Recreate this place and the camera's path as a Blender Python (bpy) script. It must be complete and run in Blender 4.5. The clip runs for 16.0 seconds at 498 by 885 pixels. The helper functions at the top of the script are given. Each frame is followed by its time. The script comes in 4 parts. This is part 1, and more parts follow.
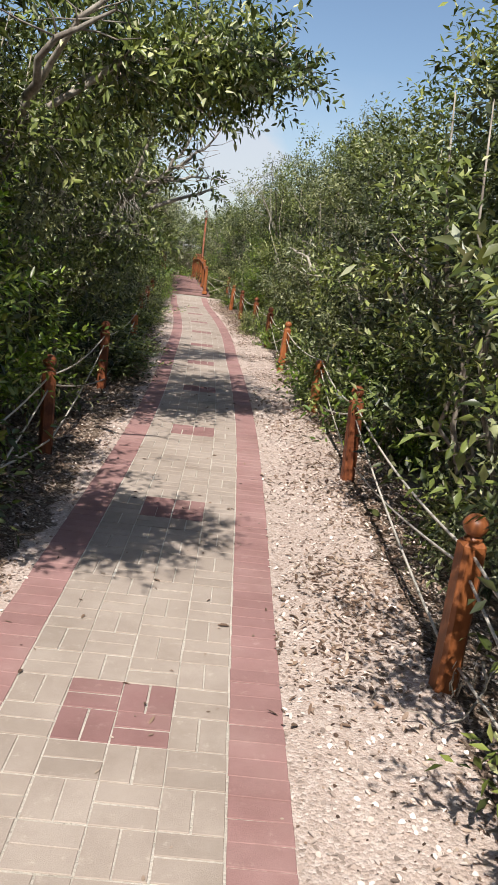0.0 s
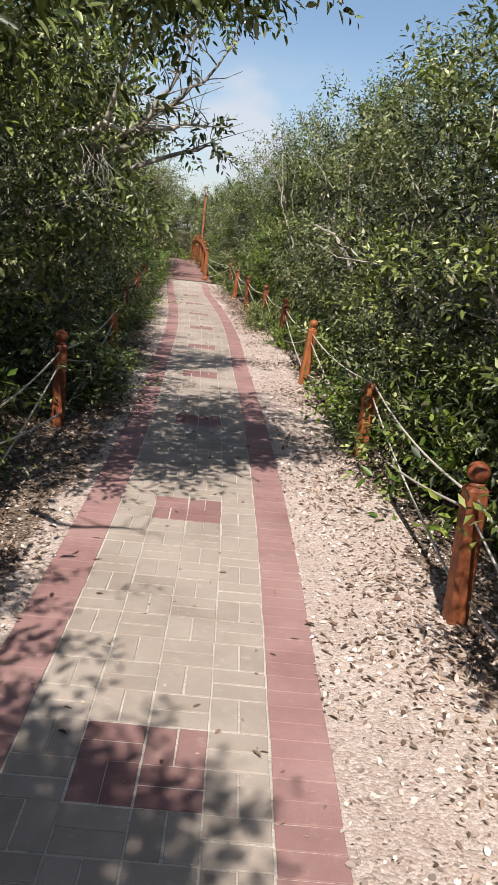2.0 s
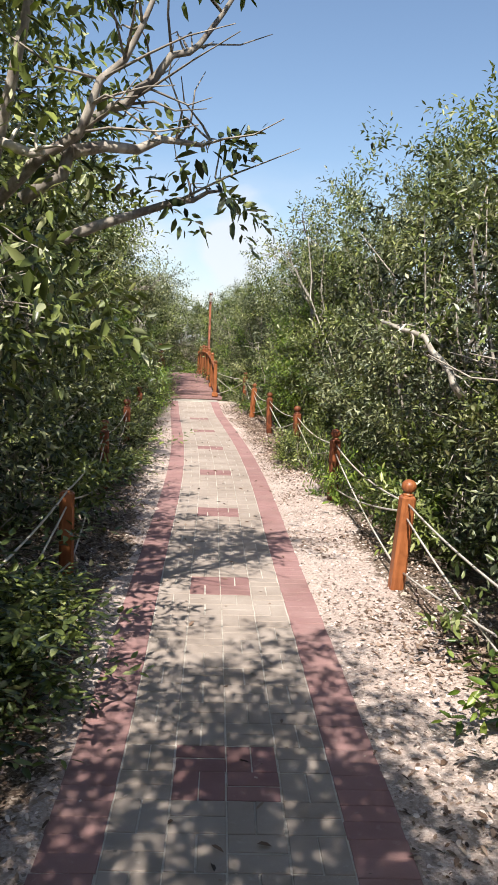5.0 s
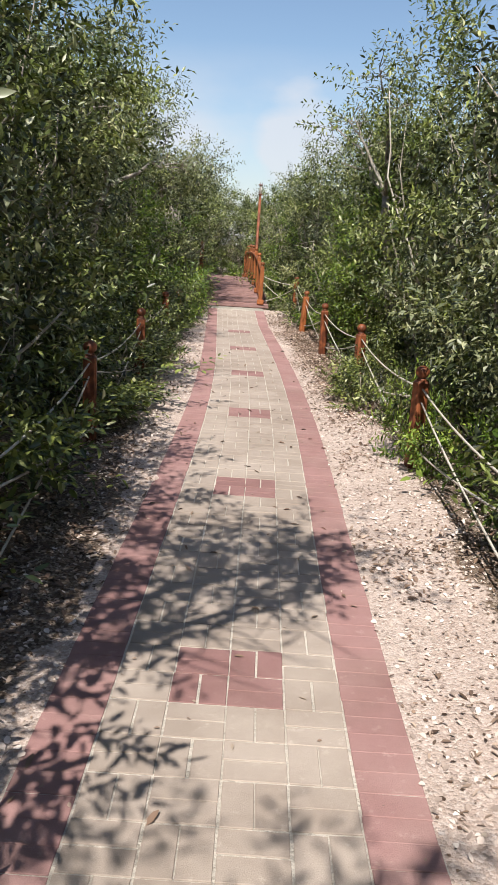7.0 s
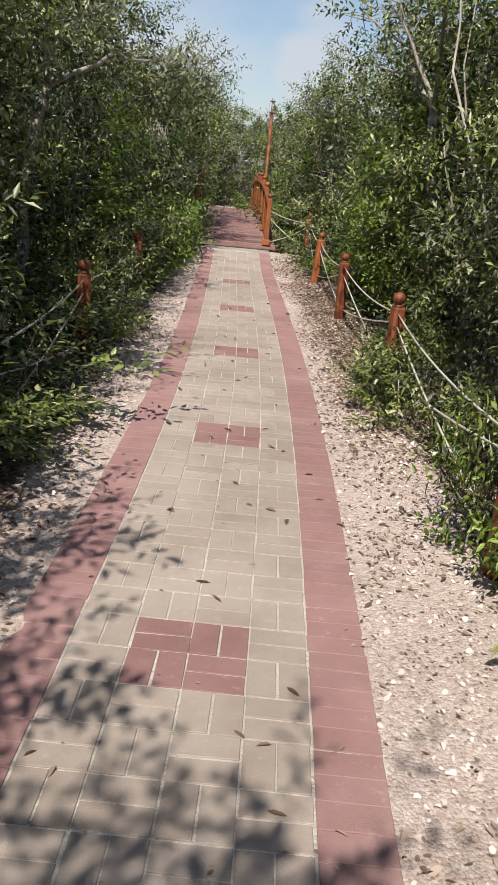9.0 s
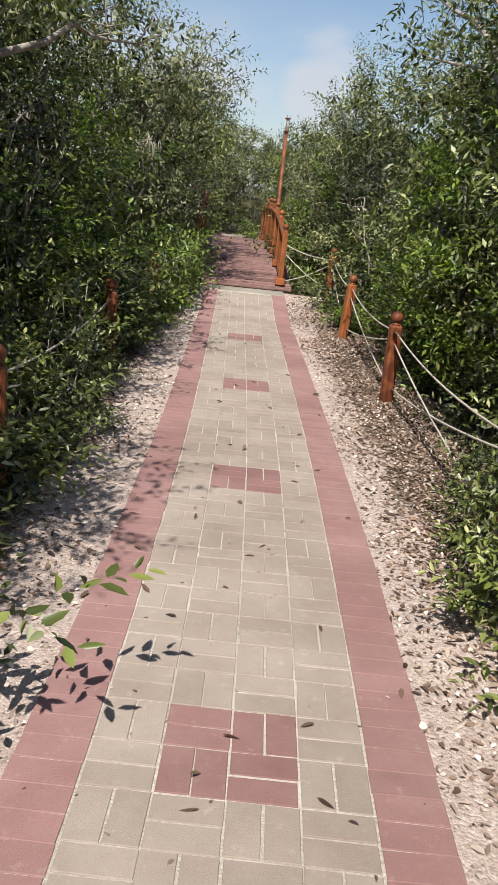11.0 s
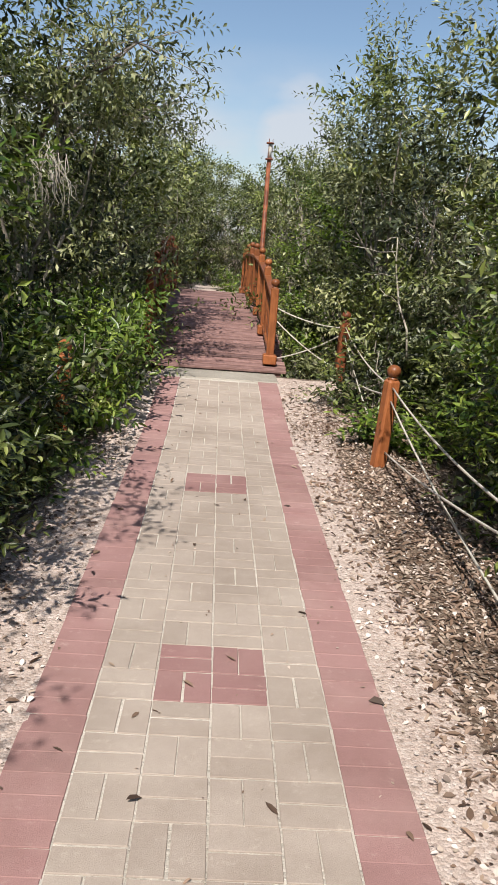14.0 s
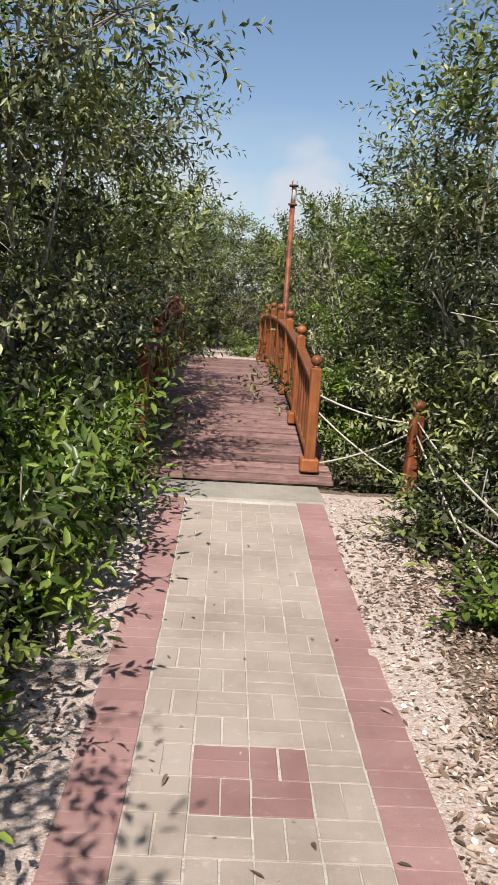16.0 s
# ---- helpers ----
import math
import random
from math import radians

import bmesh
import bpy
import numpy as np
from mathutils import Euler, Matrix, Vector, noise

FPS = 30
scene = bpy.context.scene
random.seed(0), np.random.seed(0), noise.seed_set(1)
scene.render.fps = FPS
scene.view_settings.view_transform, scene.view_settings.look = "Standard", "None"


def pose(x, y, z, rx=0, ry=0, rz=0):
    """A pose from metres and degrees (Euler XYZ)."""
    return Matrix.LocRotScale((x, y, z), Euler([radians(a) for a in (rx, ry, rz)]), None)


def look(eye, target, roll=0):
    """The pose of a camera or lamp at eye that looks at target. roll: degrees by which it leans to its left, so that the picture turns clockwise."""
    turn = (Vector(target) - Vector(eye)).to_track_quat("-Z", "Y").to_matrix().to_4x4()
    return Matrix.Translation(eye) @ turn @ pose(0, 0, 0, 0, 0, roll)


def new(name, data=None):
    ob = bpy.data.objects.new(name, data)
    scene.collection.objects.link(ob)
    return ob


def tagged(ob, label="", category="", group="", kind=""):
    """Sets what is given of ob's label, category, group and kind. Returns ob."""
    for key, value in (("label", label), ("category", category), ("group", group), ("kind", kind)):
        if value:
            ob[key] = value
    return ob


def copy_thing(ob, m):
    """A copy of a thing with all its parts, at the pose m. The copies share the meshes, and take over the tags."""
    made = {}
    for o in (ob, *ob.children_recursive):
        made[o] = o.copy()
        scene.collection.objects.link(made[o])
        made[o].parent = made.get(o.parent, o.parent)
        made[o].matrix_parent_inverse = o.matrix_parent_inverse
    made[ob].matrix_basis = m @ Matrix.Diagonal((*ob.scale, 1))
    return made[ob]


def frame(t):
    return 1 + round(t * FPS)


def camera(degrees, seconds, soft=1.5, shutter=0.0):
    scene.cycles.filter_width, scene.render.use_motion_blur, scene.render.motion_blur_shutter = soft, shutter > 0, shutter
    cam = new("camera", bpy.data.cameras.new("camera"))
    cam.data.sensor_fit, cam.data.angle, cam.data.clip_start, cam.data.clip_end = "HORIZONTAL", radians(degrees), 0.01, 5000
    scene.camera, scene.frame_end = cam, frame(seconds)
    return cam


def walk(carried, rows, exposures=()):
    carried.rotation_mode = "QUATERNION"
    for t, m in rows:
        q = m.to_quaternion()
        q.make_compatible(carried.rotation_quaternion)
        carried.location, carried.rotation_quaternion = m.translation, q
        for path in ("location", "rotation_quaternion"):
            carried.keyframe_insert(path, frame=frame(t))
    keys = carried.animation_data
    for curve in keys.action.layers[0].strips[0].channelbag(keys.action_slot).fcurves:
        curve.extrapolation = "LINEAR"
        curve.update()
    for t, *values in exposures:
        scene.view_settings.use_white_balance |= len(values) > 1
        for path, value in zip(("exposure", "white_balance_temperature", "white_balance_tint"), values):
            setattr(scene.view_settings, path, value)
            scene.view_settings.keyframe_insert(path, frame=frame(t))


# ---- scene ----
cam = camera(34.7, 16.0, soft=0.65)
METRES, EYE, TILT, LEAN, TURN = 21.32, 1.628, 0.0, 0.0, -8.7
ROWS = [
    (0.0, 0.0, 0.0, 0.0, 1.55, -13.12, -6.68),
    (0.5, -0.0027, 0.0339, -0.0003, 1.01, -13.25, -4.42),
    (1.0, -0.0072, 0.0657, -0.0005, 1.37, -13.52, -5.36),
    (1.5, -0.0065, 0.0988, -0.0018, 0.94, -14.24, -4.69),
    (2.0, -0.01, 0.131, -0.002, 1.58, -14.4, -6.15),
    (2.5, -0.0107, 0.1623, -0.0028, 1.47, -14.35, -6.79),
    (3.0, -0.0127, 0.1958, -0.0019, 1.7, -13.68, -6.89),
    (3.5, -0.0145, 0.2267, -0.0019, 1.33, -13.35, -5.01),
    (4.0, -0.0173, 0.2572, 0.0003, 1.72, -9.74, -3.01),
    (4.5, -0.0235, 0.2866, 0.001, 1.97, -7.27, -3.48),
    (5.0, -0.0262, 0.3164, -0.0004, 1.96, -7.06, -2.37),
    (7.5, -0.03, 0.469, -0.0048, 6.34, -15.91, -4.26),
    (8.0, -0.0299, 0.5011, -0.0052, 6.29, -17.14, -4.69),
    (8.5, -0.0295, 0.5328, -0.0046, 6.19, -18.31, -4.56),
    (9.0, -0.0338, 0.5637, -0.0044, 6.75, -18.88, -5.37),
    (11.5, -0.0561, 0.7182, -0.0035, 7.2, -16.43, -5.97),
    (12.0, -0.0575, 0.7484, -0.0016, 7.36, -15.51, -4.97),
    (12.5, -0.0618, 0.7809, -0.0024, 7.96, -15.18, -5.62),
    (13.0, -0.0625, 0.8145, -0.0025, 6.27, -15.19, -4.65),
    (13.5, -0.0682, 0.8442, -0.0029, 5.94, -14.47, -4.83),
    (14.0, -0.0714, 0.8749, -0.0039, 5.91, -14.26, -4.41),
    (14.5, -0.0778, 0.9049, -0.0027, 6.77, -12.16, -4.15),
    (15.0, -0.0833, 0.934, -0.0025, 6.73, -9.84, -3.45),
    (15.5, -0.0874, 0.9635, -0.0022, 7.17, -9.86, -2.43),
    (16.0, -0.092, 0.9928, -0.002, 6.51, -10.45, -3.69),
]
EXPOSURES = [(0.0, 0.36), (3.0, 0.41), (4.5, 0.66), (5.2, 0.70), (7.5, 0.36), (9.0, 0.22), (12.5, 0.26), (16.0, 0.30)]
walk(cam, [(t, pose(0, 0, EYE, TILT, LEAN, TURN) @ pose(METRES * x, METRES * y, METRES * z, 90 + pitch, roll, yaw)) for t, x, y, z, yaw, pitch, roll in ROWS], EXPOSURES)

# ---------------------------------------------------------------- light and sky
SUN_EL, SUN_DIR = 51.0, Vector((-0.25, -0.97, 0.0)).normalized()
world = bpy.data.worlds.new("world")
scene.world = world
world.use_nodes = True
wn, wl = world.node_tree.nodes, world.node_tree.links
wn.clear()
w_out = wn.new("ShaderNodeOutputWorld")
sky = wn.new("ShaderNodeTexSky")
sky.sky_type, sky.sun_disc = "NISHITA", False
sky.sun_elevation, sky.sun_rotation = radians(SUN_EL), math.atan2(SUN_DIR.x, SUN_DIR.y)
sky.air_density, sky.dust_density, sky.ozone_density = 1.0, 0.9, 1.8
w_sky = wn.new("ShaderNodeBackground")
w_sky.inputs["Strength"].default_value = 0.10
w_cloud = wn.new("ShaderNodeBackground")
w_cloud.inputs["Color"].default_value = (0.78, 0.80, 0.86, 1)
w_cloud.inputs["Strength"].default_value = 0.74
w_mix = wn.new("ShaderNodeMixShader")
w_co = wn.new("ShaderNodeTexCoord")
w_map = wn.new("ShaderNodeMapping")
w_map.inputs["Scale"].default_value = (1.0, 1.0, 2.2)
w_map.inputs["Location"].default_value = (0.35, 0.1, 0.2)
w_noise = wn.new("ShaderNodeTexNoise")
w_noise.inputs["Scale"].default_value = 4.2
w_noise.inputs["Detail"].default_value = 7
w_ramp = wn.new("ShaderNodeValToRGB")
w_ramp.color_ramp.elements[0].position, w_ramp.color_ramp.elements[1].position = 0.48, 0.64
w_sep = wn.new("ShaderNodeSeparateXYZ")
w_low = wn.new("ShaderNodeMapRange")
w_low.inputs["From Min"].default_value, w_low.inputs["From Max"].default_value = 0.22, 0.04
w_mul = wn.new("ShaderNodeMath")
w_mul.operation = "MULTIPLY_ADD"
w_haze = wn.new("ShaderNodeMapRange")
w_haze.inputs["From Min"].default_value, w_haze.inputs["From Max"].default_value = 0.20, 0.0
w_haze.inputs["To Max"].default_value = 0.5
wl.new(w_co.outputs["Generated"], w_map.inputs["Vector"])
wl.new(w_map.outputs["Vector"], w_noise.inputs["Vector"])
wl.new(w_noise.outputs["Fac"], w_ramp.inputs["Fac"])
wl.new(w_co.outputs["Generated"], w_sep.inputs["Vector"])
wl.new(w_sep.outputs["Z"], w_low.inputs["Value"])
wl.new(w_sep.outputs["Z"], w_haze.inputs["Value"])
wl.new(w_ramp.outputs["Color"], w_mul.inputs[0])
wl.new(w_low.outputs["Result"], w_mul.inputs[1])
wl.new(w_haze.outputs["Result"], w_mul.inputs[2])
w_mul.use_clamp = True
w_far = wn.new("ShaderNodeVectorMath")
w_far.operation = "DISTANCE"
w_far.inputs[1].default_value = (0.104, 0.988, 0.112)
w_puff = wn.new("ShaderNodeMath")
w_puff.operation = "MULTIPLY_ADD"
w_puff.inputs[1].default_value = -0.135
w_edge = wn.new("ShaderNodeMapRange")
w_edge.inputs["From Min"].default_value, w_edge.inputs["From Max"].default_value = 0.0, -0.022
w_edge.inputs["To Max"].default_value = 0.75
w_max = wn.new("ShaderNodeMath")
w_max.operation = "MAXIMUM"
wl.new(w_co.outputs["Generated"], w_far.inputs[0])
wl.new(w_noise.outputs["Fac"], w_puff.inputs[0])
wl.new(w_far.outputs["Value"], w_puff.inputs[2])
wl.new(w_puff.outputs["Value"], w_edge.inputs["Value"])
wl.new(w_mul.outputs["Value"], w_max.inputs[0])
wl.new(w_edge.outputs["Result"], w_max.inputs[1])
wl.new(sky.outputs["Color"], w_sky.inputs["Color"])
wl.new(w_max.outputs["Value"], w_mix.inputs["Fac"])
wl.new(w_sky.outputs["Background"], w_mix.inputs[1])
wl.new(w_cloud.outputs["Background"], w_mix.inputs[2])
wl.new(w_mix.outputs["Shader"], w_out.inputs["Surface"])

sun = new("sun", bpy.data.lights.new("sun", "SUN"))
sun.data.energy, sun.data.angle, sun.data.color = 5.0, radians(0.55), (1.0, 0.945, 0.875)
sun_from = SUN_DIR * math.cos(radians(SUN_EL)) + Vector((0, 0, math.sin(radians(SUN_EL))))
sun.matrix_world = look(sun_from * 60, (0, 0, 0))

# ---------------------------------------------------------------- materials


def ramp_of(nt, stops):
    r = nt.nodes.new("ShaderNodeValToRGB")
    e = r.color_ramp.elements
    e[0].position, e[0].color = stops[0][0], (*stops[0][1], 1)
    e[1].position, e[1].color = stops[-1][0], (*stops[-1][1], 1)
    for p, c in stops[1:-1]:
        e.new(p).color = (*c, 1)
    return r


def noise_of(nt, scale, detail=5.0, rough=0.6, vector=None):
    n = nt.nodes.new("ShaderNodeTexNoise")
    n.inputs["Scale"].default_value, n.inputs["Detail"].default_value, n.inputs["Roughness"].default_value = scale, detail, rough
    if vector:
        nt.links.new(vector, n.inputs["Vector"])
    return n


def mix_of(nt, a, b, fac, blend="MIX"):
    m = nt.nodes.new("ShaderNodeMix")
    m.data_type, m.blend_type = "RGBA", blend
    for value, socket in ((fac, m.inputs[0]), (a, m.inputs[6]), (b, m.inputs[7])):
        if isinstance(value, bpy.types.NodeSocket):
            nt.links.new(value, socket)
        elif isinstance(value, tuple):
            socket.default_value = (*value, 1)
        else:
            socket.default_value = value
    return m.outputs[2]


def start(name, rough=0.8, spec=0.3):
    mat = bpy.data.materials.new(name)
    mat.use_nodes = True
    nt = mat.node_tree
    bsdf = nt.nodes["Principled BSDF"]
    bsdf.inputs["Roughness"].default_value = rough
    bsdf.inputs["Specular IOR Level"].default_value = spec
    geo = nt.nodes.new("ShaderNodeNewGeometry")
    return mat, nt, bsdf, geo


def relief(nt, bsdf, height, strength=0.4, distance=0.004):
    b = nt.nodes.new("ShaderNodeBump")
    b.inputs["Strength"].default_value, b.inputs["Distance"].default_value = strength, distance
    nt.links.new(height, b.inputs["Height"])
    nt.links.new(b.outputs["Normal"], bsdf.inputs["Normal"])


def paver_material(name, low, high, dust, by_object):
    """Cast concrete paver: a tone of its own for each piece, fine grit, pale dust and worn aggregate showing through."""
    mat, nt, bsdf, geo = start(name, 0.85, 0.25)
    if by_object:
        own = nt.nodes.new("ShaderNodeObjectInfo").outputs["Random"]
    else:
        own = geo.outputs["Random Per Island"]
    tone = ramp_of(nt, [(0.0, low), (0.75, high), (1.0, tuple(v * 0.93 for v in low))])
    nt.links.new(own, tone.inputs["Fac"])
    grit = noise_of(nt, 260, 3, 0.7, geo.outputs["Position"])
    cloud = noise_of(nt, 2.3, 6, 0.62, geo.outputs["Position"])
    patch = ramp_of(nt, [(0.45, (0, 0, 0)), (0.75, (1, 1, 1))])
    nt.links.new(cloud.outputs["Fac"], patch.inputs["Fac"])
    fine = ramp_of(nt, [(0.3, (0.72, 0.72, 0.72)), (0.7, (1.15, 1.15, 1.15))])
    nt.links.new(grit.outputs["Fac"], fine.inputs["Fac"])
    c = mix_of(nt, tone.outputs["Color"], fine.outputs["Color"], 0.55, "MULTIPLY")
    half = nt.nodes.new("ShaderNodeMath")
    half.operation = "MULTIPLY"
    half.inputs[1].default_value = 0.35
    nt.links.new(patch.outputs["Color"], half.inputs[0])
    c = mix_of(nt, c, dust, half.outputs[0])
    wear = noise_of(nt, 17, 8, 0.75, geo.outputs["Position"])
    scuff = ramp_of(nt, [(0.57, (0, 0, 0)), (0.74, (0.6, 0.6, 0.6))])
    nt.links.new(wear.outputs["Fac"], scuff.inputs["Fac"])
    c = mix_of(nt, c, tuple(min(0.75, v * 1.25) for v in dust), scuff.outputs["Color"])
    dirt = noise_of(nt, 0.9, 7, 0.7, geo.outputs["Position"])
    grime = ramp_of(nt, [(0.38, (0.74, 0.72, 0.70)), (0.56, (1, 1, 1))])
    nt.links.new(dirt.outputs["Fac"], grime.inputs["Fac"])
    c = mix_of(nt, c, grime.outputs["Color"], 0.8, "MULTIPLY")
    nt.links.new(c, bsdf.inputs["Base Color"])
    relief(nt, bsdf, grit.outputs["Fac"], 0.45, 0.004)
    return mat


GREY = ((0.388, 0.320, 0.270), (0.430, 0.360, 0.308), (0.51, 0.44, 0.378))
RED = ((0.285, 0.157, 0.148), (0.325, 0.182, 0.172), (0.42, 0.30, 0.265))
ROSE = ((0.345, 0.198, 0.186), (0.375, 0.215, 0.202), (0.47, 0.34, 0.30))
m_grey = paver_material("grey_paver", *GREY, True)
m_grey_joined = paver_material("grey_paver_joined", *GREY, False)
m_red = paver_material("red_paver", *RED, True)
m_rose = paver_material("rose_paver", *ROSE, True)
m_rose_joined = paver_material("rose_paver_joined", *ROSE, False)
m_red_joined = paver_material("red_paver_joined", *RED, False)


def sand_material(name, low, high, chip_a, chip_b, chips, litter=None):
    mat, nt, bsdf, geo = start(name, 0.95, 0.15)
    big = noise_of(nt, 1.6, 6, 0.65, geo.outputs["Position"])
    base = ramp_of(nt, [(0.35, low), (0.65, high)])
    nt.links.new(big.outputs["Fac"], base.inputs["Fac"])
    cell = nt.nodes.new("ShaderNodeTexVoronoi")
    cell.inputs["Scale"].default_value = 84
    nt.links.new(geo.outputs["Position"], cell.inputs["Vector"])
    piece = ramp_of(nt, [(0.0, chip_a), (0.55, chip_b), (0.80, high), (1.0, tuple(v * 0.35 for v in low))])
    split = nt.nodes.new("ShaderNodeSeparateColor")
    nt.links.new(cell.outputs["Color"], split.inputs["Color"])
    nt.links.new(split.outputs["Red"], piece.inputs["Fac"])
    c = mix_of(nt, base.outputs["Color"], piece.outputs["Color"], chips)
    if litter:
        # leaf mould takes over raggedly where the mesh's own "litter" layer says so
        mould = ramp_of(nt, [(0.0, litter[0]), (0.5, litter[1]), (0.8, litter[2]), (1.0, litter[3])])
        nt.links.new(split.outputs["Green"], mould.inputs["Fac"])
        layer = nt.nodes.new("ShaderNodeAttribute")
        layer.attribute_name = "litter"
        rag = noise_of(nt, 7, 6, 0.7, geo.outputs["Position"])
        total = nt.nodes.new("ShaderNodeMath")
        nt.links.new(rag.outputs["Fac"], total.inputs[0])
        nt.links.new(layer.outputs["Fac"], total.inputs[1])
        cut = ramp_of(nt, [(0.92, (0, 0, 0)), (1.0, (1, 1, 1))])
        nt.links.new(total.outputs[0], cut.inputs["Fac"])
        c = mix_of(nt, c, mould.outputs["Color"], cut.outputs["Color"])
    grit = noise_of(nt, 190, 4, 0.7, geo.outputs["Position"])
    fine = ramp_of(nt, [(0.3, (0.6, 0.6, 0.6)), (0.7, (1.15, 1.15, 1.15))])
    nt.links.new(grit.outputs["Fac"], fine.inputs["Fac"])
    c = mix_of(nt, c, fine.outputs["Color"], 0.6, "MULTIPLY")
    nt.links.new(c, bsdf.inputs["Base Color"])
    add = nt.nodes.new("ShaderNodeMath")
    add.operation = "SUBTRACT"
    nt.links.new(grit.outputs["Fac"], add.inputs[0])
    nt.links.new(cell.outputs["Distance"], add.inputs[1])
    relief(nt, bsdf, add.outputs[0], 0.7, 0.007)
    return mat


m_shell = sand_material("shell_sand", (0.47, 0.36, 0.30), (0.66, 0.535, 0.465), (0.80, 0.70, 0.64), (0.42, 0.32, 0.27), 0.6, ((0.10, 0.07, 0.052), (0.185, 0.135, 0.10), (0.28, 0.215, 0.165), (0.42, 0.35, 0.29)))
m_joint = sand_material("joint_sand", (0.42, 0.37, 0.31), (0.72, 0.66, 0.58), (0.7, 0.65, 0.58), (0.56, 0.51, 0.44), 0.3)
m_concrete = sand_material("concrete", (0.30, 0.27, 0.23), (0.46, 0.42, 0.36), (0.42, 0.38, 0.33), (0.34, 0.31, 0.26), 0.2)


def wood_material(name, dark, light, rough, stretch, stain=0.5):
    """Stained timber: long grain along one axis, worn blotches, a tone for each piece."""
    mat, nt, bsdf, geo = start(name, rough, 0.4)
    co = nt.nodes.new("ShaderNodeTexCoord")
    mp = nt.nodes.new("ShaderNodeMapping")
    mp.inputs["Scale"].default_value = stretch
    nt.links.new(co.outputs["Object"], mp.inputs["Vector"])
    grain = noise_of(nt, 1.0, 6, 0.65, mp.outputs["Vector"])
    blot = noise_of(nt, 9, 4, 0.6, geo.outputs["Position"])
    tone = ramp_of(nt, [(0.32, dark), (0.62, light)])
    nt.links.new(grain.outputs["Fac"], tone.inputs["Fac"])
    worn = ramp_of(nt, [(0.42, (0.42, 0.36, 0.36)), (0.58, (1.05, 1.05, 1.05))])
    nt.links.new(blot.outputs["Fac"], worn.inputs["Fac"])
    c = mix_of(nt, tone.outputs["Color"], worn.outputs["Color"], stain, "MULTIPLY")
    own = nt.nodes.new("ShaderNodeObjectInfo").outputs["Random"]
    shade = ramp_of(nt, [(0.0, (0.66, 0.66, 0.66)), (1.0, (1.15, 1.15, 1.15))])
    nt.links.new(own, shade.inputs["Fac"])
    c = mix_of(nt, c, shade.outputs["Color"], 1.0, "MULTIPLY")
    nt.links.new(c, bsdf.inputs["Base Color"])
    relief(nt, bsdf, grain.outputs["Fac"], 0.35, 0.003)
    return mat


m_post = wood_material("stained_post_wood", (0.25, 0.082, 0.028), (0.36, 0.125, 0.044), 0.42, (40, 40, 3), 0.35)
# weathered wood, coloured darker still for posts that stand in shade
m_post_worn_shaded = wood_material("worn_shaded_post_wood", (0.14, 0.042, 0.018), (0.27, 0.085, 0.032), 0.55, (40, 40, 3), 0.85)
m_deck = wood_material("weathered_deck_wood", (0.20, 0.105, 0.092), (0.34, 0.205, 0.182), 0.75, (4, 50, 50), 0.4)
m_bark = wood_material("grey_bark", (0.24, 0.21, 0.17), (0.47, 0.42, 0.35), 0.85, (30, 30, 6), 0.6)
m_bare = wood_material("bleached_wood", (0.42, 0.37, 0.30), (0.62, 0.57, 0.48), 0.8, (30, 30, 6), 0.35)


def rope_material():
    mat, nt, bsdf, geo = start("pale_rope", 0.9, 0.2)
    n = noise_of(nt, 120, 3, 0.6, geo.outputs["Position"])
    r = ramp_of(nt, [(0.3, (0.40, 0.36, 0.30)), (0.7, (0.68, 0.64, 0.57))])
    nt.links.new(n.outputs["Fac"], r.inputs["Fac"])
    nt.links.new(r.outputs["Color"], bsdf.inputs["Base Color"])
    relief(nt, bsdf, n.outputs["Fac"], 0.6, 0.003)
    return mat


m_rope = rope_material()


def leaf_material(name, stops, through_light, rough=0.42, patches=((0.66, 0.72, 0.74), (1.32, 1.30, 0.95))):
    """Leathery leaves: each leaf a tone of its own, patches of sun-bleached shoots, light coming through thin blades."""
    mat, nt, bsdf, geo = start(name, rough, 0.44)
    tone = ramp_of(nt, stops)
    nt.links.new(geo.outputs["Random Per Island"], tone.inputs["Fac"])
    clump = noise_of(nt, 1.5, 3, 0.5, geo.outputs["Position"])
    lift = ramp_of(nt, [(0.35, patches[0]), (0.66, patches[1])])
    nt.links.new(clump.outputs["Fac"], lift.inputs["Fac"])
    c = mix_of(nt, tone.outputs["Color"], lift.outputs["Color"], 1.0, "MULTIPLY")
    nt.links.new(c, bsdf.inputs["Base Color"])
    tr = nt.nodes.new("ShaderNodeBsdfTranslucent")
    nt.links.new(mix_of(nt, c, (1.4, 1.6, 0.5), 1.0, "MULTIPLY") if through_light > 0.1 else c, tr.inputs["Color"])
    mx = nt.nodes.new("ShaderNodeMixShader")
    mx.inputs[0].default_value = through_light
    out = nt.nodes["Material Output"]
    nt.links.new(bsdf.outputs["BSDF"], mx.inputs[1])
    nt.links.new(tr.outputs["BSDF"], mx.inputs[2])
    nt.links.new(mx.outputs["Shader"], out.inputs["Surface"])
    return mat


